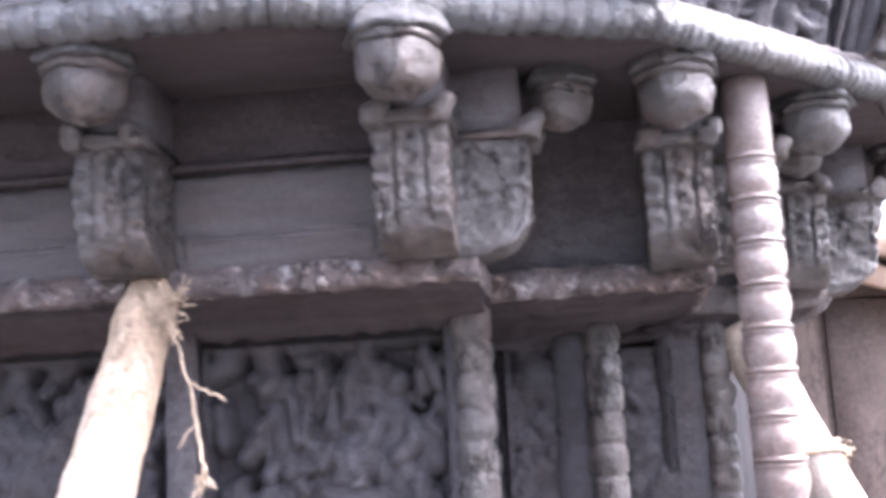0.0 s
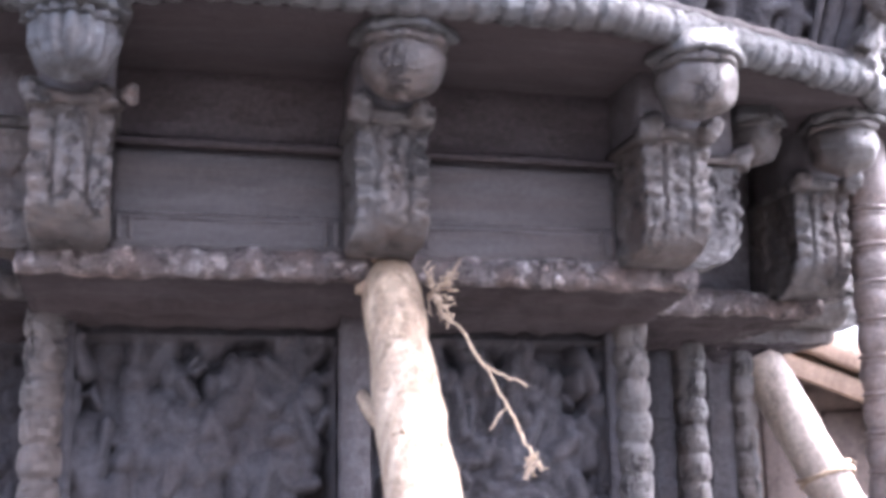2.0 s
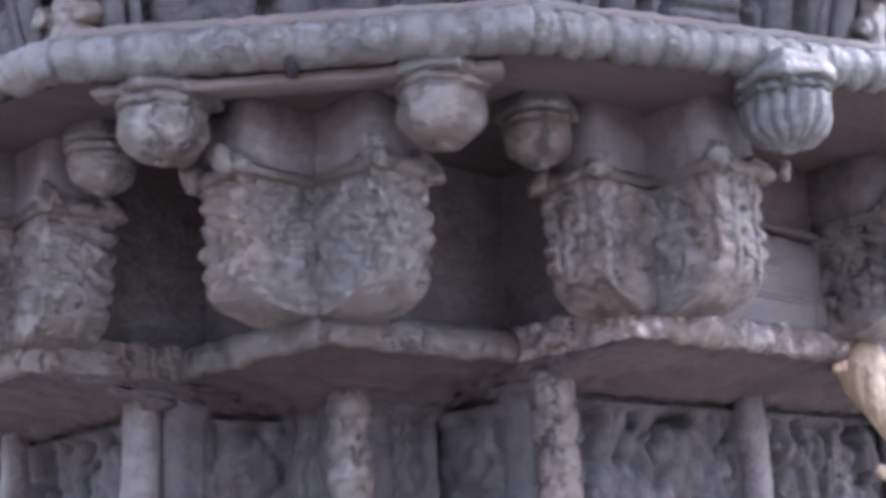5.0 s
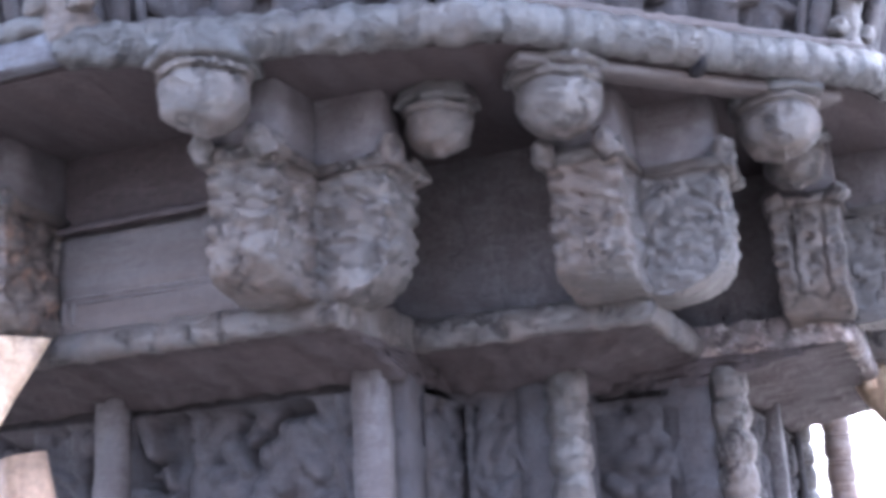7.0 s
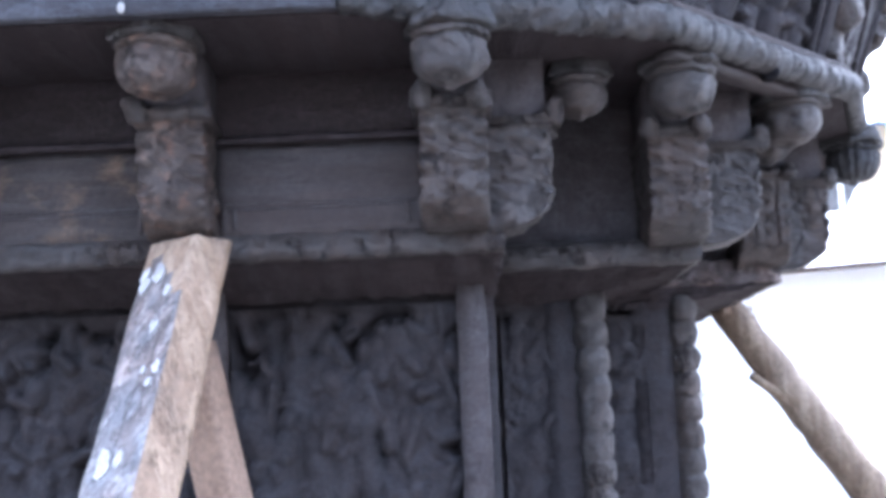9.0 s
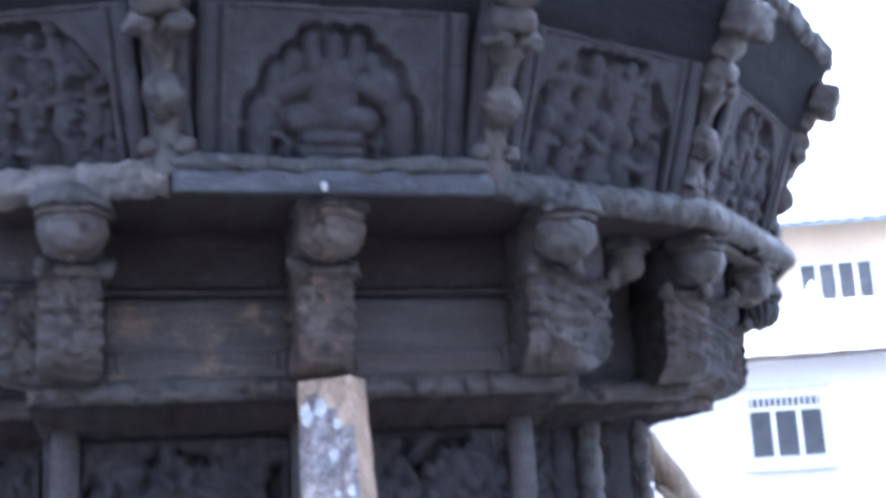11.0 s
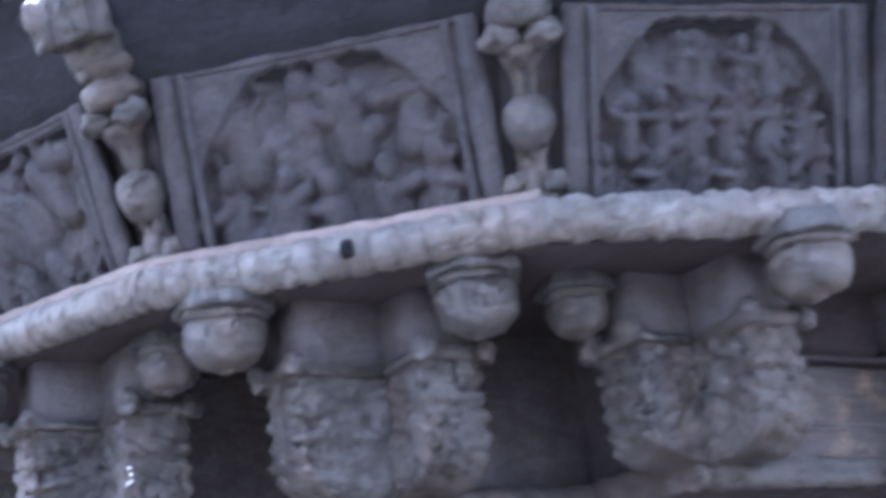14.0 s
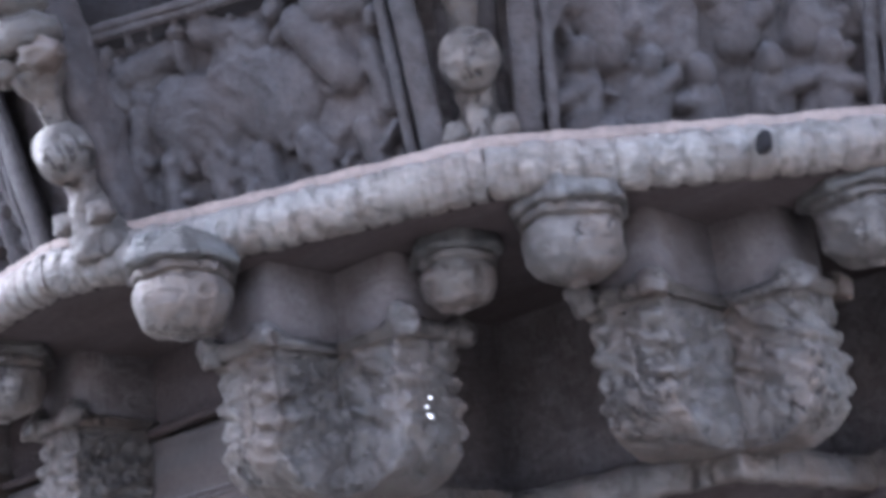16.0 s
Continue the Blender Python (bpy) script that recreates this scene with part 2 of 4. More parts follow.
BARK = material("tree_bark", (0.06, 0.045, 0.035), (0.12, 0.09, 0.07), (0.2, 0.16, 0.13), 0.9, (1, 1, 0.3), 12, 0.6, 60)
THATCH = material("brown_shed_wood", (0.045, 0.033, 0.027), (0.085, 0.063, 0.052), (0.13, 0.10, 0.085), 0.8, (1, 1, 0.4), 6, 0.4, 50, fissures=0.4)

# ---------------- mesh helpers ----------------
Z0 = 2.1     # height of the top of the bracket blocks
Q = 1.45     # half width of the chariot, from its middle to the ends of the bracket blocks


def wobble(verts, amount, size, seed=0):
    """Uneven wear: shifts points by noise."""
    off = Vector((seed * 3.7, seed * 1.9, seed * 5.3))
    out = []
    for v in verts:
        p = Vector(v)
        out.append(p + noise.noise_vector(p / size + off) * amount)
    return out


def mesh_from(name, verts, faces, smooth=True):
    me = bpy.data.meshes.new(name)
    me.from_pydata([tuple(v) for v in verts], [], faces)
    me.validate()
    if smooth:
        me.polygons.foreach_set("use_smooth", [True] * len(me.polygons))
    bm = bmesh.new()
    bm.from_mesh(me)
    bmesh.ops.recalc_face_normals(bm, faces=bm.faces)
    bm.to_mesh(me)
    bm.free()
    me.update()
    return me


def loft(name, rings, caps=True, wear=0.0, size=0.03, seed=0, smooth=True, closed=True):
    """A skin over rings of equal length."""
    k = len(rings[0])
    verts = [p for r in rings for p in r]
    faces = []
    for i in range(len(rings) - 1):
        for j in range(k if closed else k - 1):
            a, b = i * k + j, i * k + (j + 1) % k
            faces.append((a, b, b + k, a + k))
    if caps:
        for i in (0, len(rings) - 1):
            c = sum((Vector(p) for p in rings[i]), Vector()) / k
            verts.append(c)
            m = len(verts) - 1
            for j in range(k):
                faces.append((i * k + j, i * k + (j + 1) % k, m))
    if wear:
        verts = wobble(wobble(verts, wear, size, seed), wear * 0.3, size * 0.5, seed + 4)
    return mesh_from(name, verts, faces, smooth)


def eased(profile, n=3):
    """A smooth run of points through a turned profile."""
    pts = [Vector(p) for p in profile]
    out = []
    for i in range(len(pts) - 1):
        a, b, c, d = pts[max(0, i - 1)], pts[i], pts[i + 1], pts[min(len(pts) - 1, i + 2)]
        for q in range(n):
            t = q / n
            out.append(0.5 * (2 * b + (c - a) * t + (2 * a - 5 * b + 4 * c - d) * t * t + (3 * b - a - 3 * c + d) * t ** 3))
    return [(max(0.001, p.x), p.y) for p in out + [pts[-1]]]


def lathe(name, profile, seg=24, lobes=0, depth=0.0, wear=0.0, size=0.03, seed=0, center=(0, 0)):
    rings = []
    for r, z in profile:
        ring = []
        for j in range(seg):
            a = 2 * math.pi * j / seg
            rr = r * (1 - depth * (0.5 + 0.5 * math.cos(lobes * a)) ** 3) if lobes else r
            ring.append(Vector((center[0] + rr * math.cos(a), center[1] + rr * math.sin(a), z)))
        rings.append(ring)
    return loft(name, rings, True, wear, size, seed)


def rounded(hu, v0, v1, z, r=0.008, step=0.012, counts=None):
    """A rectangle with rounded corners, sampled densely, at height z."""
    pts = []
    nu, nv = counts or (max(2, round(2 * hu / step)), max(2, round((v1 - v0) / step)))
    for i in range(nu):
        pts.append((-hu + 2 * hu * i / nu, v0))
    for i in range(nv):
        pts.append((hu, v0 + (v1 - v0) * i / nv))
    for i in range(nu):
        pts.append((hu - 2 * hu * i / nu, v1))
    for i in range(nv):
        pts.append((-hu, v1 - (v1 - v0) * i / nv))
    out = []
    cu, cv = hu - r, (v1 - v0) / 2 - r
    m = (v0 + v1) / 2
    for u, v in pts:
        du, dv = max(-cu, min(cu, u)), max(-cv, min(cv, v - m))
        d = Vector((u - du, v - m - dv))
        if d.length > r:
            d = d.normalized() * r
        out.append(Vector((du + d.x, m + dv + d.y, z)))
    return out


def box_mesh(name, size, wear=0.002, r=0.006, step=0.03, seed=0):
    """A box with softened, slightly uneven edges; its base is at z = 0."""
    sx, sy, sz = size
    n = max(2, round(sz / step))
    r = min(r, sx * 0.3, sy * 0.3, sz * 0.3)
    zs = [0.0] + [r + (sz - 2 * r) * i / n for i in range(n + 1)] + [sz]
    rings = []
    for i, z in enumerate(zs):
        inset = r * 0.8 if i in (0, len(zs) - 1) else 0.0
        rings.append(rounded(sx / 2 - inset, -sy / 2 + inset, sy / 2 - inset, z, r, step, (max(2, round(sx / step)), max(2, round(sy / step)))))
    return loft(name, rings, True, wear, 0.05, seed)


def part(name, me, mat, parent=None, m=None, label=""):
    ob = new(name, me)
    if not me.materials:
        me.materials.append(mat)
    if parent is not None:
        ob.parent = parent
    if m is not None:
        ob.matrix_basis = m
    if label:
        ob["label"] = label
    return ob


def thing(name, label, category, kind="", m=None, group=""):
    ob = new(name)
    ob.empty_display_size = 0.1
    if m is not None:
        ob.matrix_basis = m
    return tagged(ob, label, category, group, kind)


def pole_mesh(name, a, b, ra, rb, seg=20, steps=30, wear=0.004, bend=0.01, knots=0, seed=0, flat=0.0, tip=0.0, spin=0.0, wide=None, thin=1.0, level=False):
    """A log or cane from a to b."""
    a, b = Vector(a), Vector(b)
    d = (b - a).normalized()
    s = d.cross(Vector((0.3, 1, 0.1))).normalized()
    t = d.cross(s)
    if wide:
        t = d.cross(Vector(wide)).normalized()
        s = t.cross(d)
    s, t = s * math.cos(spin) + t * math.sin(spin), t * math.cos(spin) - s * math.sin(spin)
    rings = []
    for i in range(steps + 1):
        f = i / steps
        c = a.lerp(b, f) + noise.noise_vector(Vector((f * 2.2, seed, 3))) * bend
        r = ra + (rb - ra) * f
        if knots:
            w = (f * knots) % 1.0
            r *= 1 + 0.10 * math.exp(-((min(w, 1 - w)) / 0.045) ** 2)
        if tip and i < 3:
            r *= 1 - tip * (0.28, 0.07, 0.0)[i]
        ring = []
        for j in range(seg):
            an = 2 * math.pi * j / seg
            x, y = math.cos(an), math.sin(an)
            if flat:
                q = max(abs(x), abs(y)) ** flat
                x, y = x / q, y / q
            ring.append(c + (s * x + t * y * thin) * r)
        if level and i == 0:
            ring = [p + d * ((a.z - p.z) / d.z) for p in ring]
        elif level and i < 3:
            ring = [p if p.z < a.z - 0.004 else p + d * ((a.z - 0.002 * i - p.z) / d.z) for p in ring]
        rings.append(ring)
    return loft(name, rings, True, wear, 0.06, seed)


def sphere(r, z, squash=1.0, n=9):
    return [(max(0.002, r * math.sin(math.pi * t / n)), z - r * squash * math.cos(math.pi * t / n)) for t in range(n + 1)]


# ---------------- plan of the chariot ----------------
def face(k):
    """The frame of side k (0 south, 1 west, 2 north, 3 east): x along it, y inwards from the block ends, z from the block tops."""
    return pose(0, 0, Z0, 0, 0, -90 * k) @ pose(0, -Q, 0)


SHIFT = [(0, 0, 0), (0, 0, 0), (0.05, -0.07, 0), (0, 0, 0)]

RIM_SHIFT = [(0, 0, 0), (0, 0, 0), (0.03, 0.0, 0), (0, 0, 0)]


def outline(bay_half, bay_v, corner_half):
    """The stepped outline of the car: each side has a projecting bay between stepped corners."""
    pts = []
    cv = Q - corner_half
    for k in range(4):
        m = face(k)
        for u, v in ((-bay_half, cv), (-bay_half, bay_v), (bay_half, bay_v), (bay_half, cv), (corner_half, cv)):
            p = m @ Vector((u, v, 0))
            pts.append(Vector((p.x, p.y)))
    return pts  # runs against the clock on each side; sides follow clockwise


def ordered(pts):
    """The same outline as one loop."""
    loop = []
    for k in (0, 3, 2, 1):
        loop += pts[5 * k:5 * k + 5]
    return loop


def prism(name, loop, z0, z1, wear=0.002, step=0.05, inset_top=0.0):
    zs = [z0 + (z1 - z0) * i / 2 for i in range(3)]
    dense = densify(loop, step)
    rings = [[Vector((p.x, p.y, z)) for p in dense] for z in zs]
    verts = [p for r in rings for p in r]
    k = len(dense)
    faces = [(i * k + j, i * k + (j + 1) % k, (i + 1) * k + (j + 1) % k, (i + 1) * k + j) for i in range(2) for j in range(k)]
    faces += [tuple(range(k)), tuple(range(2 * k, 3 * k))]
    return mesh_from(name, wobble(verts, wear, 0.05), faces, False)


def densify(loop, step):
    out = []
    for i, p in enumerate(loop):
        q = loop[(i + 1) % len(loop)]
        n = max(1, round((q - p).length / step))
        out += [p.lerp(q, j / n) for j in range(n)]
    return out


# the cornice is a twelve-sided ring
def cornice_loop(grow=0.0):
    pts = []
    for k in (0, 3, 2, 1):
        m = face(k)
        for u, v in ((-0.94, 0.02), (-0.33, -0.205), (0.33, -0.205), (0.94, 0.02)):
            if k == 2 and abs(u) < 0.5:
                v -= 0.06       # the north front stands a little further out
            p = m @ (Vector((u, v, 0)) + Vector(RIM_SHIFT[k]))
            pts.append(Vector((p.x, p.y)))
    # grow by mitring each corner
    out = []
    n = len(pts)
    for i in range(n):
        a, b, c = pts[i - 1], pts[i], pts[(i + 1) % n]
        n1 = Vector(((b - a).y, -(b - a).x)).normalized()
        n2 = Vector(((c - b).y, -(c - b).x)).normalized()
        w = (n1 + n2).normalized()
        out.append(b + w * grow / max(0.3, w.dot(n1)))
    return out


# ---------------- ground ----------------
gv, gf = [], []
GN = 40
for i in range(GN + 1):
    for j in range(GN + 1):
        x = math.copysign(abs(i / GN * 2 - 1) ** 3, i / GN * 2 - 1) * 600
        y = math.copysign(abs(j / GN * 2 - 1) ** 3, j / GN * 2 - 1) * 600
        gv.append((x, y, noise.noise(Vector((x * 0.4, y * 0.4, 0))) * 0.02 - 0.03))
for i in range(GN):
    for j in range(GN):
        a = i * (GN + 1) + j
        gf.append((a, a + GN + 1, a + GN + 2, a + 1))
tagged(part("ground", mesh_from("ground", gv, gf), EARTH), "dusty bare earth ground round the chariot", "ground", kind="structure")

# ---------------- the temple chariot ----------------
chariot = thing("temple_chariot", "dark weathered carved wooden temple chariot with tiered cornices", "temple chariot")

# core behind the brackets
core = ordered(outline(0.53, 0.17, 0.93))
part("middle_wall", prism("middle_wall", core, Z0 - 0.22, Z0 + 0.16), WOOD, chariot)
low = ordered(outline(0.53, 0.47, 0.74))
part("lower_wall", prism("lower_wall", low, Z0 - 1.1, Z0 - 0.262), WOOD, chariot)
part("base_wall", prism("base_wall", ordered(outline(0.66, 0.32, 0.88)), 0.0, Z0 - 1.1), WOOD, chariot)

# ledge moulding below the brackets
NOSE = ((0.14, -0.180), (0.03, -0.190), (0.0, -0.199), (-0.018, -0.212), (-0.012, -0.228), (0.01, -0.238), (0.06, -0.241), (0.10, -0.240))
COVE = ((0.05, -0.238), (0.16, -0.244), (0.34, -0.247), (0.37, -0.254), (0.62, -0.258), (0.66, -0.268), (0.90, -0.273), (0.93, -0.285), (1.05, -0.290))
top_line, low_line = outline(0.60, 0.14, 1.025), outline(0.585, 0.395, 0.815)


def ledge(name, shape, k, i, j, wear):
    a = [(top_line[5 * k + n], low_line[5 * k + n]) for n in range(i, j + 1)] if j < 5 else None
    if a is None:
        # corner: from this side's corner to the next side's recess
        nxt = (k - 1) % 4
        a = [(top_line[5 * k + 3], low_line[5 * k + 3]), (top_line[5 * k + 4], low_line[5 * k + 4]), (top_line[5 * nxt], low_line[5 * nxt])]
    dense = []
    for n in range(len(a) - 1):
        steps = max(2, round((a[n + 1][0] - a[n][0]).length / 0.018))
        dense += [(a[n][0].lerp(a[n + 1][0], s / steps), a[n][1].lerp(a[n + 1][1], s / steps)) for s in range(steps)]
    dense.append(a[-1])
    rings = []
    for p, q in dense:
        rings.append([Vector((*(p + (q - p) * s), Z0 + z)) for s, z in shape])
    return loft(name, rings, False, wear, 0.03, k + 7 * i, True, False)


for k in range(4):
    for i, j in ((0, 3), (3, 9)):
        pale = k == 0 and i == 0
        nose = part("ledge_moulding", ledge("ledge_moulding", NOSE, k, i, j, 0.009 if k == 0 else 0.006), PALE if k == 0 else BLOCK, chariot, None, "ledge with flaking whitish wear" if pale else "")
        # Soffit coloured darker for the shade below the ledge.
        part("ledge_soffit", ledge("ledge_soffit", COVE, k, i, j, 0.010), SHADED_BROWN, nose)

# --- bracket arms ---
def flaked(q, seed):
    """Depth of lost flakes, 0 to 1: terraces with sharp lips, drawn out across the grain."""
    w = noise.noise_vector(q * 9 + Vector((seed, 0, 0))) * 0.35
    a = noise.noise(Vector((q.x * 13, q.y * 13, (q.z + 0.4 * (q.x - q.y)) * 40)) + w * 1.6 + Vector((seed * 2.3, 4, 1)))
    b = noise.noise(Vector((q.x * 26, q.y * 26, (q.z + 0.4 * (q.x - q.y)) * 85)) + w * 2 + Vector((1, seed * 1.7, 6)))
    return 0.6 * max(0.0, min(1.0, (a + 0.02) / 0.07)) + 0.4 * max(0.0, min(1.0, (b - 0.08) / 0.10))


def arm_mesh(seed, style):
    """A bracket block with a scrolled foot, scalloped edges and worn, flaking carving."""
    L, hw = 0.22, 0.063
    worn = style == "worn"
    rings = []
    stations = [(-0.122 * i / 33, 0.0) for i in range(34)]
    stations += [(-0.122 - 0.080 * math.sin(a), 0.115 * (1 - math.cos(a))) for a in [radians(86) * i / 18 for i in range(1, 19)]]
    for z, v0 in stations:
        ring = rounded(hw * (1.0 if z > -0.19 else 0.95), v0, L, z, 0.007, 0.0042, (34, 56))
        fade = max(0.0, min(1.0, (z + 0.172) / 0.03)) * min(1.0, -z / 0.012)
        for p in ring:
            side = max(0.0, min(1.0, (abs(p.x) - 0.036) / 0.012))
            front = max(0.0, 1 - (p.y - v0) / 0.022)
            wave = abs(math.sin((z + 0.002 * seed) * math.pi / 0.034))
            p.y += 0.009 * front * fade * side * (1 - wave)
            p.x -= math.copysign((0.009 if worn else 0.006) * max(front, 0.35) * fade * (1 - wave), p.x)
            if not worn and front > 0.5:
                g = abs(abs(p.x) - 0.027)
                p.y += 0.010 * fade * math.exp(-(g / 0.0036) ** 2)
                if abs(p.x) < 0.022:
                    dz = (z / 0.036) % 1.0 - 0.5
                    p.y += 0.010 * fade * math.exp(-((p.x / 0.008) ** 2 + (dz * 0.036 / 0.007) ** 2))
            lost = flaked(Vector((p.x, p.y, z)), seed) * (0.0075 if worn else 0.0035) * min(1.0, -z / 0.01)
            if p.y < v0 + 0.012:
                p.y += lost
            elif p.y < L - 0.01:
                p.x -= math.copysign(lost, p.x)
                q = Vector((p.y * 21 + seed, z * 21, seed * 1.3 + (2 if p.x > 0 else 0)))
                d = abs(noise.noise(q)) + 0.4 * abs(noise.noise(q * 2.1))
                p.x -= math.copysign((0.014 if worn else 0.022) * fade * max(0.0, 0.30 - d), p.x)
        rings.append(wobble(ring, 0.0012, 0.012, seed + 9))
    return loft("bracket_block", rings, True, 0.006, 0.05, seed)


def ear_mesh(seed):
    """The rolled, upturned end of a bracket shelf."""
    rings = []
    for i in range(11):
        f = i / 10
        r = 0.0215 * math.sin(math.pi * min(1.0, 0.18 + 0.74 * f)) ** 0.5
        c = Vector((0.006 * math.sin(f * 2.2), -0.004 + 0.016 * f, 0.046 * f - 0.006))
        rings.append([c + Vector((r * math.cos(a), 1.1 * r * math.sin(a), 0)) for a in [2 * math.pi * j / 16 for j in range(16)]])
    return loft("shelf_ear", rings, True, 0.006, 0.02, seed)


def abacus_mesh(seed):
    prof = [(0.20, 0.0), (0.01, 0.0), (-0.004, 0.001), (-0.009, 0.005), (-0.011, 0.013), (-0.009, 0.022), (-0.004, 0.026), (0.004, 0.023), (0.008, 0.016), (0.20, 0.015)]
    rings = []
    for i in range(15):
        u = -0.071 + 0.142 * i / 14
        curl = 0.008 * (abs(u) / 0.071) ** 6
        rings.append([Vector((u, v, z + (curl if v < 0.008 else 0))) for v, z in prof])
    return loft("bracket_shelf", rings, True, 0.003, 0.03, seed)


def bud_mesh(seed, lobes):
    prof = [(0.003, 0.007), (0.010, 0.008), (0.015, 0.013), (0.036, 0.018), (0.052, 0.028), (0.062, 0.042), (0.067, 0.057), (0.068, 0.071), (0.067, 0.083),
            (0.062, 0.087), (0.062, 0.090), (0.069, 0.093), (0.071, 0.099), (0.069, 0.104), (0.063, 0.107), (0.069, 0.110), (0.071, 0.115), (0.064, 0.119)]
    prof = eased(prof, 3)
    return lathe("pendant_bud", prof, 72 if lobes else 60, lobes, 0.17 if lobes else 0, 0.006, 0.035, seed)


def collar_mesh(seed):
    """A six-sided cap with a crisp drooping edge."""
    rings = []
    for r, z in ((0.048, 0.108), (0.066, 0.112), (0.076, 0.113), (0.079, 0.116), (0.079, 0.123), (0.074, 0.131), (0.069, 0.141), (0.066, 0.152)):
        ring = []
        for j in range(60):
            a = 2 * math.pi * j / 60
            q = r / math.cos((a + math.pi / 6) % (math.pi / 3) - math.pi / 6)
            corner = (q / r - 1) / 0.155
            ring.append(Vector((q * math.cos(a), q * math.sin(a) * 0.95, z - 0.006 * corner * (z < 0.13))))
        rings.append(ring)
    return loft("bud_collar", rings, True, 0.004, 0.03, seed)


ARMS = {("carved", s): arm_mesh(s, "carved") for s in (1, 2, 3)} | {("worn", s): arm_mesh(s, "worn") for s in (4, 5, 6, 7)}
SHELVES = [abacus_mesh(s) for s in (1, 2, 3)]
BUDS = {0: [bud_mesh(s, 0) for s in (1, 2, 3)], 16: [bud_mesh(4, 16)]}
COLLARS = [collar_mesh(s) for s in (1, 2, 3)]
EARS = [ear_mesh(s) for s in (1, 2, 3)]
UPPERS = [box_mesh("upper_block", (0.120, 0.20, 0.13), 0.003, 0.007, 0.06, s) for s in (1, 2)]
for group, mat in ((ARMS.values(), BLOCK), (SHELVES, BLOCK), (EARS, BLOCK), (BUDS[0], BLOCK), (BUDS[16], SLATE), (COLLARS, RAIL), (UPPERS, WOOD)):
    for me in group:
        me.materials.append(mat)
ARM_COUNT = [0]


def bracket(m, style="worn", lobes=0, label="", bud=1.0, out=0.09, drop=0.0):
    n = ARM_COUNT[0] = ARM_COUNT[0] + 1
    seeds = (1, 2, 3) if style == "carved" else (4, 5, 6, 7)
    tilt = pose(0, 0, 0, 0.0, random.uniform(-1.2, 1.2), random.uniform(-1.5, 1.5))
    arm = part("bracket_block", ARMS[style, seeds[n % len(seeds)]], BLOCK, chariot, m @ tilt, label)
    part("bracket_shelf", SHELVES[n % 3], BLOCK, arm)
    for s in (-1, 1):
        part("shelf_ear", EARS[(n + s) % 3], BLOCK, arm, pose(s * 0.055, -0.004, 0.004, 0, 14 * s, 90 * (n % 4)) @ Matrix.Diagonal((1, 1, random.uniform(0.8, 1.1), 1)))
    part("upper_block", UPPERS[n % 2], WOOD, arm, pose(0, 0.110, 0.011))
    part("pendant_bud", BUDS[lobes][n % len(BUDS[lobes])], BLOCK, arm, pose(0, -out, 0.004 + 0.12 * (1 - bud) - drop, 0, 0, 31 * n) @ Matrix.Diagonal((bud, bud, bud, 1)), "fluted wooden bud" if lobes else "")
    part("bud_collar", COLLARS[n % 3], RAIL, arm, pose(0, -out, 0.13 * (1 - bud) - drop, 0, 0, 7 * n) @ Matrix.Diagonal((bud, bud, bud, 1)))
    return arm


for k in range(4):
    m = face(k) @ Matrix.Translation(SHIFT[k])
    style = "carved" if k in (0, 3) else "worn"
    for u in (-0.51, 0.0, 0.51):
        arm = bracket(m @ pose(u, 0, 0), style, 16 if (k == 0 and u < -0.1) else 0)
        if k == 1 and u == 0.0:
            me = arm.data.copy()
            me.materials.clear()
            me.materials.append(RUSTY)
            arm.data = me
            arm["label"] = "bracket block with ochre stains"
            for child in arm.children:
                if child.name.startswith("pendant_bud"):
                    me = child.data.copy()
                    me.materials.clear()
                    me.materials.append(RUSTY)
                    child.data = me
        if k == 0 and u < -0.1:
            part("broken_ear", lathe("broken_ear", sphere(0.013, 0.0, 1.5), 12, 0, 0, 0.005, 0.02, 3), RUSTY, arm, pose(0.086, -0.025, 0.018), "reddish broken ear")
    for s in (-1, 1):
        bracket(m @ pose(s * 0.70, 0.195, 0, 0, 0, 90 * s), style, 0, "", 0.80, 0.062, 0.014)
        f = face(k) @ Matrix.Translation(Vector(SHIFT[k]) * 0.5)
        bracket(f @ pose(s * 0.965, 0.285, 0), style)

# --- planks between the brackets ---
for k in range(4):
    m = face(k) @ Matrix.Translation(SHIFT[k])
    for u in (-0.255, 0.255):
        bm_plank = box_mesh("wall_plank", (0.40, 0.02, 0.174), 0.003, 0.004, 0.02, k + u)
        plank = part("wall_plank", bm_plank, OCHRE if k == 1 and u < 0 else PLANK, chariot, m @ pose(u, 0.160, -0.196))
        for z in (0.036, 0.046):
            part("incised_line", box_mesh("incised_line", (0.37, 0.004, 0.004), 0.001, 0.001, 0.03, 3), WOOD, plank, pose(0, -0.0105, z + 0.018))
        for du in (-0.185, -0.165, 0.165, 0.185):
            part("carved_tick", box_mesh("carved_tick", (0.010, 0.012, 0.045), 0.002, 0.003, 0.01, 5), PLANK, plank, pose(du, -0.008, 0.016))
    # Lip and upper plank take the darkened wood in place of their shade.
    part("wall_lip", box_mesh("wall_lip", (1.08, 0.026, 0.012), 0.003, 0.004, 0.015, 15 + k), SHADED_BROWN, chariot, m @ pose(0, 0.152, -0.012))
    part("upper_plank", box_mesh("upper_plank", (1.12, 0.012, 0.125), 0.002, 0.003, 0.03, 9 + k), SHADED_BROWN, chariot, m @ pose(0, 0.166, 0.006))

# --- main cornice: slab and rope-cut rail ---
def slab(name, loop, z0, z1, mat):
    return part(name, prism(name, loop, z0, z1, 0.002, 0.04), mat, chariot)


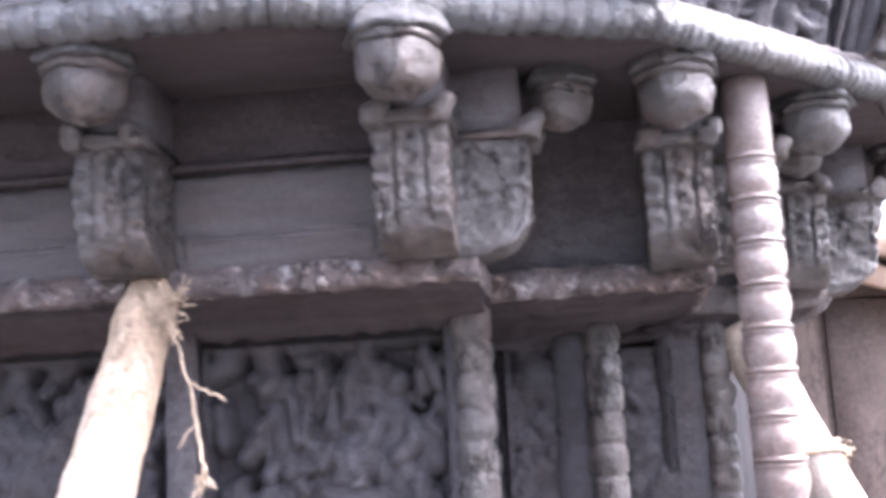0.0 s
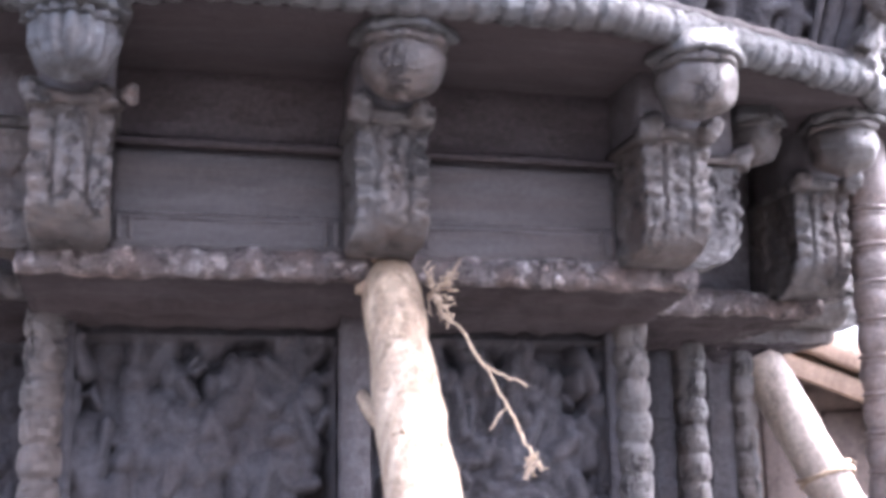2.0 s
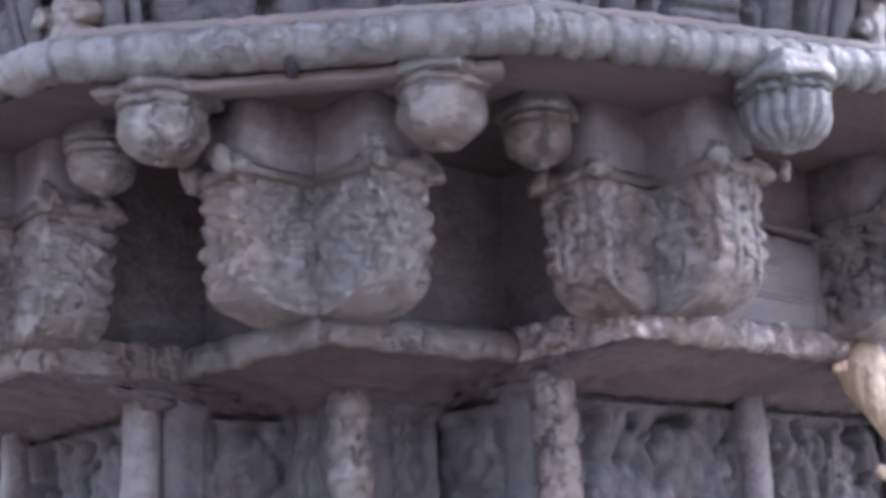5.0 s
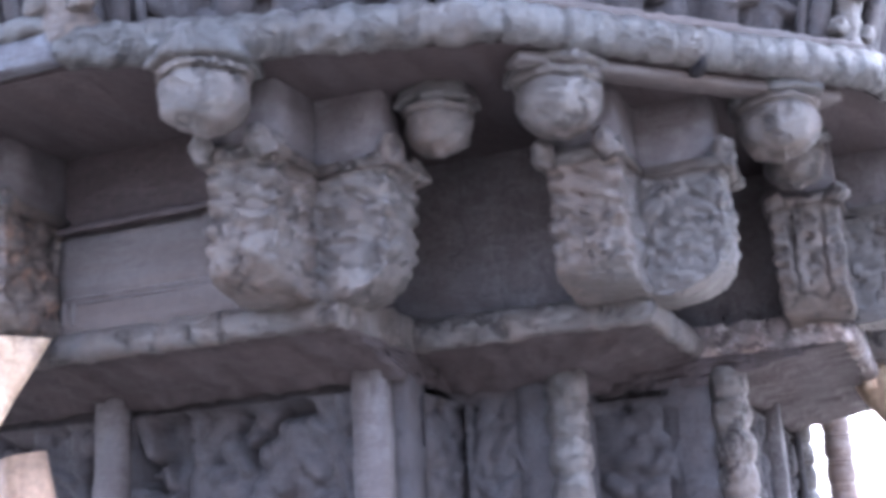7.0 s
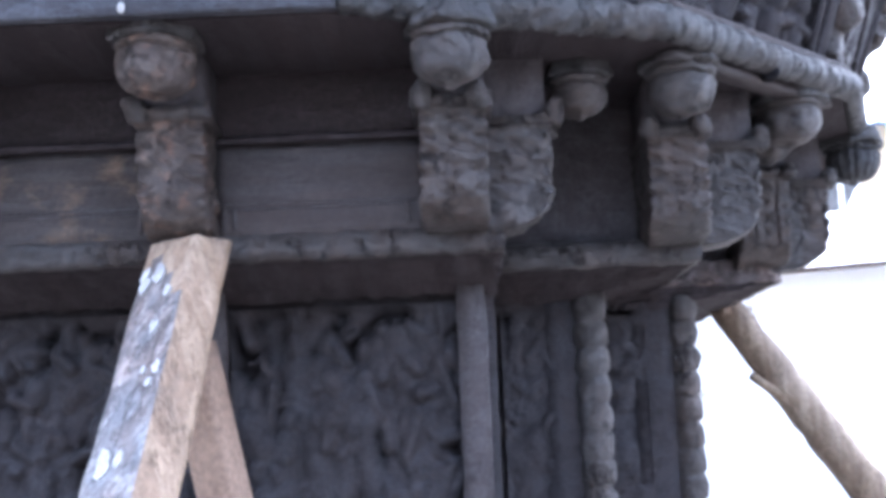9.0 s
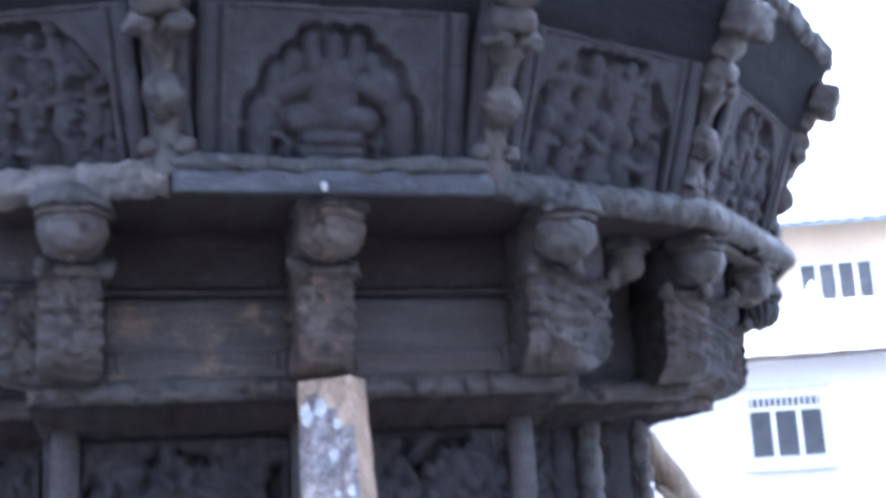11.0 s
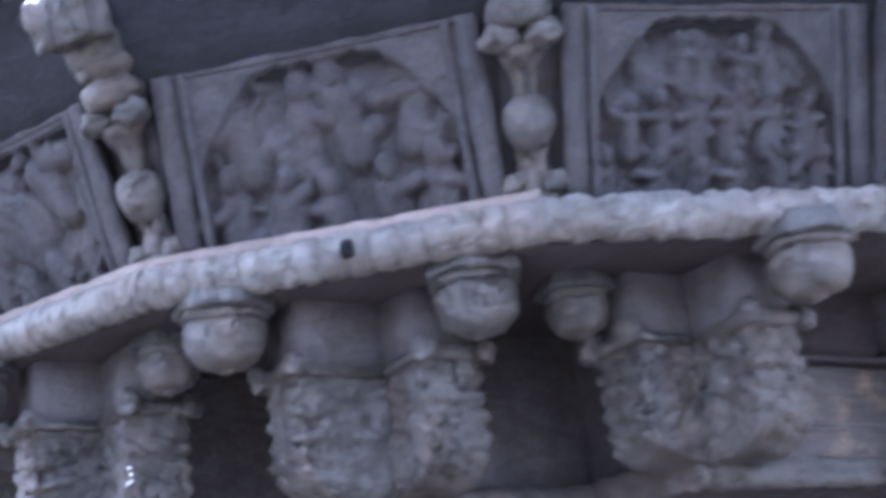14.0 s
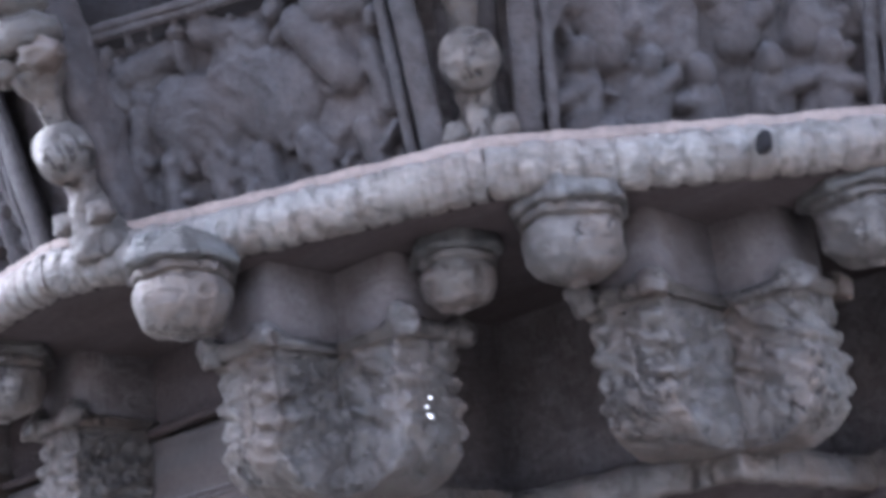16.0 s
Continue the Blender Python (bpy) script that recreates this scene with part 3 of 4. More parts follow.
slab("cornice_slab", cornice_loop(-0.046), Z0 + 0.128, Z0 + 0.186, SHADED_BROWN)


def rail_segment(i, grow, zc, r, pitch, cut, seed, wear):
    """One side of a rounded, notched nosing, mitred at both ends."""
    inner, outer = cornice_loop(grow - 0.05), cornice_loop(grow)
    n = len(outer)
    a, b, c, d = inner[i], inner[(i + 1) % n], outer[i], outer[(i + 1) % n]
    length = (d - c).length
    steps = int(length / 0.0045)
    rings = []
    for s in range(steps + 1):
        f = s / steps
        p, q = a.lerp(b, f), c.lerp(d, f)
        w = (q - p) / 0.05
        x = f * length / pitch
        notch = cut * (0.5 + 0.5 * math.cos(2 * math.pi * x + 0.6 * noise.noise(Vector((x * 0.7, seed, 1))))) ** (5 if r < 0.037 else 18) if pitch else 0.0
        ring = []
        for j in range(13):
            an = -math.pi * 0.52 + math.pi * 1.04 * j / 12
            out = math.cos(an) * (r - notch)
            ring.append(Vector((*(q + w * (out - r)), zc + math.sin(an) * (r - notch))))
        ring.append(Vector((*p, zc + r * 0.5)))
        ring.append(Vector((*p, zc - r * 0.5)))
        rings.append(ring)
    return loft("cornice_rail", rings, True, wear, 0.03, seed)


# sides in order: south 0-2, south-east 3, east 4-6, 7, north 8-10, north-west 11, west 12-14, south-west 15
STYLES = {0: (0.042, 0.005), 1: (0.042, 0.0055), 2: (0.040, 0.005), 15: (0.050, 0.004), 14: (0.05, 0.003), 12: (0.09, 0.002), 11: (0.044, 0.005), 10: (0.031, 0.005), 9: (0.031, 0.005)}
for i in range(16):
    pitch, cut = STYLES.get(i, (0.024, 0.004))
    if i == 13:
        continue
    part("cornice_rail", rail_segment(i, 0.0, Z0 + (0.163 if 8 <= i <= 12 else 0.157), 0.038 if 8 <= i <= 12 else 0.035, pitch, cut, i, 0.009 if i in (12, 14) else 0.0045), PALE_RAIL if 8 <= i <= 12 else RAIL, chariot)

def cap_segment(i):
    """A thin board along the top of one side of the rail."""
    a, b, c, d = cornice_loop(-0.075)[i], cornice_loop(-0.075)[(i + 1) % 16], cornice_loop(-0.022)[i], cornice_loop(-0.022)[(i + 1) % 16]
    steps = max(4, round((d - c).length / 0.02))
    top = Z0 + (0.213 if 8 <= i <= 12 else 0.204)
    rings = []
    for q in range(steps + 1):
        p, o = a.lerp(b, q / steps), c.lerp(d, q / steps)
        rings.append([Vector((*p, Z0 + 0.18)), Vector((*o, Z0 + 0.18)), Vector((*o, top - 0.004)), Vector((*o.lerp(p, 0.08), top)), Vector((*p, top))])
    return loft("rail_cap", rings, True, 0.004, 0.03, 40 + i)


for i in range(16):
    if i not in (12, 13, 14):
        part("rail_cap", cap_segment(i), BRICKRED if 8 <= i <= 11 else PLANK, chariot)

# west front: flat painted edge board under a rough lip
m = face(1)
board = part("painted_edge_board", box_mesh("painted_edge_board", (0.645, 0.03, 0.046), 0.002, 0.003, 0.02, 3), PAINT, chariot, m @ pose(0.0, -0.19, 0.126), "faded blue-grey painted edge board")
part("rough_lip", box_mesh("rough_lip", (0.66, 0.07, 0.030), 0.011, 0.008, 0.010, 4), RAIL, chariot, m @ pose(0, -0.178, 0.170))
part("paint_drip", lathe("paint_drip", [(0.001, 0), (0.004, 0.001), (0.003, 0.003)], 10), LIME, board, pose(-0.03, -0.0155, 0.012, 90) @ Matrix.Diagonal((1.7, 2.6, 1, 1)), "white paint drip")

# --- carved relief panels ---
def relief_mesh(w, h, seed, kind, tall=0.03, cell=0.0045, full=False):
    """A panel of rounded, crowded carving. Scenes are cut into a sunken ground; crowds fill the whole panel."""
    rnd = random.Random(seed)
    nx, ny = int(w / cell), int(h / cell)
    X, Y = np.meshgrid(np.linspace(-w / 2, w / 2, nx + 1), np.linspace(0, h, ny + 1))
    H, M = np.zeros_like(X), np.zeros_like(X)

    def capsule(x0, y0, x1, y1, r, height, sink=True):
        dx, dy = x1 - x0, y1 - y0
        t = np.clip(((X - x0) * dx + (Y - y0) * dy) / (dx * dx + dy * dy + 1e-9), 0, 1)
        d = np.hypot(X - x0 - t * dx, Y - y0 - t * dy)
        np.maximum(H, height * np.clip(1 - (d / r) ** 2, 0, 1) ** 0.32, out=H)
        if sink:
            np.maximum(M, np.clip((r + 0.016 - d) / 0.007, 0, 1), out=M)

    def cluster(cx, y0, sc):
        """One clump of leaning, overlapping rounded lumps."""
        for q in range(9):
            x, y = cx + sc * rnd.gauss(0, 0.13), y0 + sc * rnd.uniform(0.08, 0.9)
            an, ln = rnd.gauss(1.4, 0.8), sc * rnd.uniform(0.05, 0.25)
            capsule(x, y, x + ln * math.cos(an), y + ln * math.sin(an), sc * rnd.uniform(0.07, 0.15), rnd.uniform(0.6, 1.0))

    if kind == "throne":
        capsule(0, h * 0.42, 0, h * 0.56, 0.058, 1.0)
        for x in (-0.045, 0.0, 0.045):
            capsule(x, h * 0.66, x * 1.1, h * 0.82, 0.021, 0.9)
        for side in (-1, 1):
            capsule(side * 0.04, h * 0.60, side * 0.105, h * 0.50, 0.024, 0.85)
            capsule(side * 0.105, h * 0.50, side * 0.085, h * 0.70, 0.024, 0.8)
            capsule(side * 0.02, h * 0.36, side * 0.075, h * 0.33, 0.030, 0.95)
            capsule(side * 0.155, h * 0.10, side * 0.15, h * 0.38, 0.032, 0.75)
            capsule(side * 0.13, h * 0.42, side * 0.12, h * 0.60, 0.026, 0.7)
        for y in (0.05, 0.13, 0.22):
            capsule(-0.065 + 0.05 * y, h * y, 0.065 - 0.05 * y, h * y, 0.019, 0.95)
    elif kind == "beast":
        # a broad ribbed body on legs among small lumps, filling the panel
        M[:] = np.clip((w * 0.47 - np.abs(X)) / 0.006, 0, 1) * np.clip((h * 0.97 - Y) / 0.006, 0, 1)
        turn = 1 if seed % 2 else -1
        for x0, y0, x1, y1, r, top in ((-0.08, 0.52, 0.0, 0.62, 0.22, 0.9), (0.14, 0.50, 0.20, 0.55, 0.20, 1.0), (-0.28, 0.55, -0.18, 0.80, 0.10, 0.95), (-0.34, 0.84, -0.25, 0.86, 0.09, 0.9), (0.33, 0.60, 0.40, 0.25, 0.06, 0.8), (-0.36, 0.62, -0.38, 0.38, 0.06, 0.8), (-0.14, 0.32, -0.18, 0.04, 0.065, 0.85), (0.0, 0.30, -0.02, 0.04, 0.06, 0.8), (0.14, 0.32, 0.12, 0.04, 0.065, 0.85), (0.27, 0.36, 0.29, 0.04, 0.06, 0.85), (-0.30, 0.30, -0.33, 0.05, 0.06, 0.8), (-0.05, 0.80, 0.10, 0.90, 0.08, 0.8), (0.20, 0.84, 0.36, 0.80, 0.07, 0.75)):
            capsule(turn * x0 * w, y0 * h, turn * x1 * w, y1 * h, r * h, top, False)
        around = np.hypot(X - turn * 0.16 * w, (Y - 0.42 * h) * 1.1)
        H -= 0.07 * (0.5 + 0.5 * np.sin(around / 0.0042 + 3.0 * np.sin(X * 31 + seed) * np.cos(Y * 37))) * (np.hypot(X - turn * 0.02 * w, Y - 0.55 * h) < 0.30 * h)
        np.maximum(H, 0, out=H)
        for q in range(70):
            x, y = rnd.uniform(-0.45, 0.45) * w, rnd.uniform(0.02, 0.95) * h
            if abs(x) < 0.2 * w and 0.35 * h < y < 0.75 * h:
                continue
            an, ln = rnd.gauss(1.5, 0.6), rnd.uniform(0.006, 0.035)
            capsule(x, y, x + ln * math.cos(an), y + ln * math.sin(an), rnd.uniform(0.006, 0.014), rnd.uniform(0.55, 0.95), False)
    else:
        # an arched niche filled with rows of plain rounded lumps
        arch = 0.96 - 0.60 * np.clip((np.abs(X) / (w / 2) - 0.30) / 0.62, 0, 1) ** 1.7 + 0.02 * np.abs(np.sin(X * 70))
        M[:] = np.clip((h * arch - Y) / 0.008, 0, 1) * np.clip((w * 0.455 - np.abs(X)) / 0.006, 0, 1)
        rows = 3 if kind == "crowd" else 2
        for row in range(rows):
            per = (6, 6, 5)[row] if kind == "crowd" else (5, 4)[row]
            for q in range(per):
                x = ((q + 0.5) / per - 0.5) * w * (0.86 - 0.16 * row) + rnd.gauss(0, 0.008)
                y = h * (0.02 + 0.88 * row / rows) + rnd.gauss(0, 0.006)
                sc = h * 0.98 / rows * rnd.uniform(0.85, 1.05)
                lean = rnd.gauss(0, 0.10) * sc
                top = 1.0 - 0.12 * row
                capsule(x, y, x + lean, y + sc * 0.55, sc * rnd.uniform(0.20, 0.27), top * rnd.uniform(0.75, 0.9), False)
                capsule(x + lean, y + sc * 0.80, x + lean * 1.3, y + sc * 0.86, sc * rnd.uniform(0.14, 0.19), top, False)
                side = rnd.choice((-1, 1))
                capsule(x + lean, y + sc * 0.52, x + side * sc * 0.33, y + sc * rnd.uniform(0.35, 0.75), sc * 0.11, top * 0.9, False)
                capsule(x, y + sc * 0.1, x - side * sc * 0.27, y + sc * rnd.uniform(0.0, 0.3), sc * 0.13, top * 0.8, False)
    if full:
        M[:] = 1.0
        for q in range(13):
            cluster(rnd.uniform(-w / 2, w / 2), h * rnd.uniform(0.0, 0.85), h * rnd.uniform(0.3, 0.5))
        for q in range(int(w * h * 130)):
            x, y = rnd.uniform(-w / 2, w / 2), rnd.uniform(0, h)
            an, ln = rnd.gauss(1.5, 0.7), rnd.uniform(0.02, 0.09)
            capsule(x, y, x + ln * math.cos(an), y + ln * math.sin(an), rnd.uniform(0.013, 0.032), rnd.uniform(0.5, 1.0))
    for q in range(int(22 * w / 0.4)):
        x, y = rnd.uniform(-w * 0.45, w * 0.45), rnd.uniform(0, h * 0.9)
        an, ln = rnd.uniform(0, 6.28), rnd.uniform(0.01, 0.04)
        capsule(x, y, x + ln * math.cos(an), y + ln * math.sin(an), rnd.uniform(0.006, 0.014), rnd.uniform(0.3, 0.75), False)
    rough = np.array([noise.noise(Vector((x * 55, y * 55, seed))) + 0.5 * noise.noise(Vector((x * 140, y * 140, seed))) for x, y in zip(X.ravel(), Y.ravel())]).reshape(X.shape)
    low = np.array([noise.noise(Vector((x * 14, y * 14, seed + 5))) for x, y in zip(X.ravel(), Y.ravel())]).reshape(X.shape)
    H = np.maximum(H, np.clip((0.05 if full else 0.18) + 0.6 * low, 0, 0.6) * np.clip((M - 0.99) * 200, 0, 1))
    H = tall * (H * M * 1.05 - M) + 0.0016 * rough
    border = np.clip(np.minimum(np.minimum(X + w / 2, w / 2 - X), h - Y) / 0.012, 0, 1)
    H = H * border
    verts = np.stack([X.ravel(), -H.ravel(), Y.ravel()], 1)
    idx = np.arange((nx + 1) * (ny + 1)).reshape(ny + 1, nx + 1)
    faces = np.stack([idx[:-1, :-1], idx[:-1, 1:], idx[1:, 1:], idx[1:, :-1]], -1).reshape(-1, 4).tolist()
    me = bpy.data.meshes.new("relief_carving")
    me.from_pydata(verts.tolist(), [], faces)
    me.polygons.foreach_set("use_smooth", [True] * len(me.polygons))
    me.materials.append(SHADED_RELIEF)
    me.update()
    return me


# --- upper tier: leaning panels, pillars at the corners ---
U0, U1, G0, G1 = 0.185, 0.50, -0.075, 0.045      # heights and outward growth at foot and head of the panels
foot, head = cornice_loop(G0), cornice_loop(G1)
SIDES = len(foot)
rings = []
for f in np.linspace(0, 1, 6):
    rings.append([Vector((*a.lerp(b, f), Z0 + U0 + (U1 - U0) * f)) for a, b in zip(cornice_loop(G0 - 0.045), cornice_loop(G1 - 0.045))])
part("upper_wall", loft("upper_wall", rings, True, 0, 0.05, 0, False), WOOD, chariot)
UP_RELIEF = [relief_mesh(0.55, 0.31, s, kind, 0.036) for s, kind in ((11, "throne"), (12, "crowd"), (13, "row"), (14, "row"), (15, "beast"), (16, "beast"))]
UP_ORDER = {13: 0, 12: 1, 11: 2, 10: 5, 9: 4, 14: 3, 15: 2}


def side_frame(i, grow0, grow1, z0, z1):
    """The frame of side i of the leaning tier: x along, y inwards, z up the slope; with its length and height."""
    a0, b0 = cornice_loop(grow0)[i], cornice_loop(grow0)[(i + 1) % SIDES]
    a1, b1 = cornice_loop(grow1)[i], cornice_loop(grow1)[(i + 1) % SIDES]
    o = Vector((*((a0 + b0) / 2), Z0 + z0))
    top = Vector((*((a1 + b1) / 2), Z0 + z1))
    x = Vector((*(b0 - a0).normalized(), 0))
    z = (top - o).normalized()
    y = z.cross(x)
    m = Matrix((x, y, z)).transposed().to_4x4()
    m.translation = o
    return m, (b0 - a0).length, (top - o).length


for i in range(SIDES):
    m, w, h = side_frame(i, G0, G1, U0, U1)
    part("relief_panel", UP_RELIEF[UP_ORDER.get(i, i % 6)], SHADED_RELIEF, chariot, m @ pose(0, -0.002, 0.0) @ Matrix.Diagonal(((w - 0.11) / 0.55, 1, (h - 0.012) / 0.31, 1)))
    for s in (-1, 1):
        for q, (off, wd, th) in enumerate(((0.062, 0.036, 0.020), (0.096, 0.016, 0.014))):
            part("panel_stile", box_mesh("panel_stile", (wd, th, h), 0.002, 0.003, 0.02, i + q), SHADED_RELIEF, chariot, m @ pose(s * (w / 2 - off), 0.006 - th / 2, 0))
    part("panel_lintel", box_mesh("panel_lintel", (w - 0.1, 0.04, 0.016), 0.003, 0.004, 0.02, i), SHADED_RELIEF, chariot, m @ pose(0, 0.016, h - 0.012))


PILLAR = {
    "pillar_foot": lathe("pillar_foot", eased([(0.03, -0.01), (0.050, 0.0), (0.048, 0.02), (0.040, 0.04), (0.034, 0.06), (0.026, 0.085), (0.022, 0.13)]), 34, 0, 0, 0.010, 0.03, 1),
    "pillar_ball": lathe("pillar_ball", sphere(0.043, 0.152, 1.08, 20), 36, 0, 0, 0.004, 0.03, 2),
    "pillar_waist": lathe("pillar_waist", eased([(0.020, 0.18), (0.018, 0.21), (0.024, 0.235), (0.036, 0.26), (0.04, 0.275)]), 34, 0, 0, 0.006, 0.03, 3),
    "foot_knob": lathe("foot_knob", sphere(0.020, 0.0, 0.95, 14), 26, 0, 0, 0.006, 0.02, 9),
    "pillar_scroll": lathe("pillar_scroll", sphere(0.034, 0.0, 0.78, 16), 30, 0, 0, 0.009, 0.02, 4),
    "pillar_ring": lathe("pillar_ring", eased([(0.03, 0.302), (0.048, 0.310), (0.055, 0.326), (0.050, 0.344), (0.036, 0.354), (0.046, 0.360), (0.052, 0.374), (0.046, 0.388), (0.036, 0.394)]), 34, 0, 0, 0.007, 0.03, 5),
}
PILLAR["pillar_arm"] = box_mesh("pillar_arm", (0.085, 0.13, 0.075), 0.006, 0.015, 0.02, 6)
head_rings = []
for q in range(23):
    f = q / 22
    y = 0.06 - 0.245 * f
    block = max(0.0, min(1.0, (f - 0.60) / 0.06))
    hw = 0.040 + 0.033 * block - 0.006 * max(0.0, f - 0.93) / 0.07
    bottom = 0.305 + 0.075 * min(1.0, f / 0.62) ** 1.5 - 0.006 * block + 0.008 * max(0.0, f - 0.93) / 0.07
    top = 0.425 + 0.03 * f + 0.022 * block - 0.012 * max(0.0, f - 0.93) / 0.07
    head_rings.append([Vector((p.x, y, p.y)) for p in rounded(hw, bottom, top, 0, 0.009, 0.009, (16, 12))])
PILLAR["pillar_bracket"] = loft("pillar_bracket", head_rings, True, 0.008, 0.035, 8)
for me in PILLAR.values():
    me.materials.append(BLOCK)
back_mesh = box_mesh("pillar_back", (0.085, 0.09, 0.40), 0.004, 0.008, 0.02, 7)
for i in range(SIDES):
    p0, p1 = cornice_loop(G0)[i], cornice_loop(G1)[i]
    o, t = Vector((*p0, Z0 + U0)), Vector((*p1, Z0 + U1))
    z = (t - o).normalized()
    out = Vector((p0.x, p0.y, 0)).normalized()
    x = Vector((-out.y, out.x, 0)).normalized()
    y = z.cross(x)
    m = Matrix((x, y, z)).transposed().to_4x4()
    m.translation = o
    m = m @ pose(0.085 if i == 10 else 0, 0.01 if i in (0, 1, 2, 15) else 0.028 if i in (11, 12) else -0.030, 0, 0 if i in (0, 1, 2, 15) else 6)
    back = part("carved_pillar", back_mesh, SHADED_RELIEF, chariot, m @ pose(0, 0.065, 0))
    for name, me in PILLAR.items():
        if name == "pillar_scroll":
            for s in (-1, 1):
                part(name, me, BLOCK, back, pose(s * 0.032, -0.078, 0.288))
        elif name == "foot_knob":
            for s in (-1, 1):
                part(name, me, BLOCK, back, pose(s * 0.034, -0.082, 0.055))
        elif name == "pillar_arm":
            part(name, me, BLOCK, back, pose(0, -0.045, 0.370))
        elif name == "pillar_bracket":
            part(name, me, BLOCK, back, pose(0, 0.0, 0.078) @ Matrix.Diagonal((0.84, 0.84, 0.90, 1)), "rough bracket head with pale wear")
        else:
            part(name, me, BLOCK, back, pose(0, -0.062 - (0.008 if name == "pillar_ball" else 0.0), 0))

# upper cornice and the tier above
slab("upper_soffit", cornice_loop(0.13), Z0 + 0.700, Z0 + 0.755, SHADED_BROWN)
# The cove's colour carries the shade that lies under the cornice.
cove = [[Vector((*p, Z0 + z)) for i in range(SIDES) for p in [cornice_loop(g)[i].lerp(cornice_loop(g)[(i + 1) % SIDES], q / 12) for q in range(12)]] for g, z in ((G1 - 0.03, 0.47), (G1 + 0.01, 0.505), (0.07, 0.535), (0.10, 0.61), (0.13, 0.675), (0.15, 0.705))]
part("upper_cove", loft("upper_cove", cove, False, 0.003, 0.05, 3), SHADE_BLACK, chariot)
for i in range(SIDES):
    part("upper_cornice_rail", rail_segment(i, 0.170, Z0 + 0.730, 0.038, 0.05, 0.004, 20 + i, 0.012), RAIL, chariot)
part("roof_tier", prism("roof_tier", cornice_loop(0.0), Z0 + 0.75, Z0 + 0.97), WOOD, chariot)

# --- lower tier: columns, posts and relief panels ---
def beaded_column(seed, r=0.038, beads=14, pitch=0.062):
    prof = []
    for b in range(beads):
        for t in range(10):
            f = t / 10
            rr = r * (0.80 + 0.22 * math.sin(math.pi * f) ** 0.45)
            prof.append((rr, -pitch * (b + f)))
    return lathe("beaded_column", prof, 32, 0, 0, 0.005, 0.035, seed)


COLUMNS = [beaded_column(s) for s in (1, 2, 3)]
for me in COLUMNS:
    me.materials.append(BLOCK)
LOW_RELIEF = [relief_mesh(0.50, 0.50, s, kind, 0.075, 0.005, True) for s, kind in ((21, "crowd"), (22, "crowd"), (24, "crowd"))]
SMALL_RELIEF = [relief_mesh(0.17, 0.50, s, "row", 0.055, 0.005, True) for s in (31, 32)]
plain_post = box_mesh("plain_post", (0.062, 0.05, 0.832), 0.004, 0.008, 0.03, 3)
for k in range(4):
    m = face(k)
    for s in (-1, 1):
        if k == 1:
            part("plain_post", plain_post, WOOD, chariot, m @ pose(s * 0.535, 0.390, -1.09))
        else:
            part("beaded_column", COLUMNS[(k + s) % 3], BLOCK, chariot, m @ pose(s * 0.562, 0.388, -0.258))
        part("relief_panel", LOW_RELIEF[(2 * k + (s > 0)) % 3], SHADED_RELIEF, chariot, m @ pose(s * 0.285, 0.392, -0.86) @ Matrix.Diagonal((1, 1, 1.11, 1)))
        part("panel_stile", box_mesh("panel_stile", (0.03, 0.02, 0.62), 0.003, 0.004, 0.03, k), SHADED_RELIEF, chariot, m @ pose(s * 0.525, 0.388, -0.90))
        part("recess_relief", SMALL_RELIEF[(k + (s > 0)) % 2], SHADED_RELIEF, chariot, m @ pose(s * 0.69, 0.648, -0.86) @ Matrix.Diagonal((1, 1, 1.11, 1)))
    part("plain_post", plain_post, WOOD, chariot, m @ pose(0, 0.388, -1.09))
    part("bay_lintel", box_mesh("bay_lintel", (1.09, 0.070, 0.040), 0.005, 0.008, 0.025, 50 + k), SHADED_RELIEF, chariot, m @ pose(0, 0.459, -0.312))
    for s in (-1, 1):
        part("return_relief", SMALL_RELIEF[(k + (s < 0)) % 2], SHADED_RELIEF, chariot, m @ pose(s * 0.589, 0.60, -0.86, 0, 0, 90 * s) @ Matrix.Diagonal((1.35, 1, 1.11, 1)))
        part("recess_lintel", box_mesh("recess_lintel", (0.26, 0.070, 0.040), 0.005, 0.008, 0.025, 54 + k), SHADED_RELIEF, chariot, m @ pose(s * 0.66, 0.685, -0.312))
    for s in (-1, 1):
        part("bay_corner", box_mesh("bay_corner", (0.085, 0.10, 0.835), 0.004, 0.008, 0.03, 62 + k), SHADED_RELIEF, chariot, m @ pose(s * 0.542, 0.468, -1.1))
    part("corner_post", box_mesh("corner_post", (0.10, 0.10, 0.82), 0.004, 0.008, 0.03, 58 + k), SHADED_RELIEF, chariot, m @ pose(0.755, Q - 0.755, -1.1))
    part("beaded_column", COLUMNS[k % 3], BLOCK, chariot, m @ pose(0.808, Q - 0.808, -0.272))

# turned post under the south-east corner of the cornice
prof = [(0.040, 0.13), (0.043, 0.12), (0.044, 0.04), (0.043, -0.016)]
z = -0.018
for b in range(16):
    prof += [(0.0405, z - 0.001), (0.046, z - 0.003), (0.047, z - 0.006), (0.046, z - 0.009), (0.0405, z - 0.011), (0.041, z - 0.013), (0.0445, z - 0.015), (0.0445, z - 0.018), (0.0425, z - 0.020), (0.046, z - 0.030), (0.0475, z - 0.044), (0.0465, z - 0.058), (0.043, z - 0.070), (0.041, z - 0.076)]
    z -= 0.078
prof += [(0.045, z - 0.01), (0.05, z - 0.03), (0.05, -2.1)]
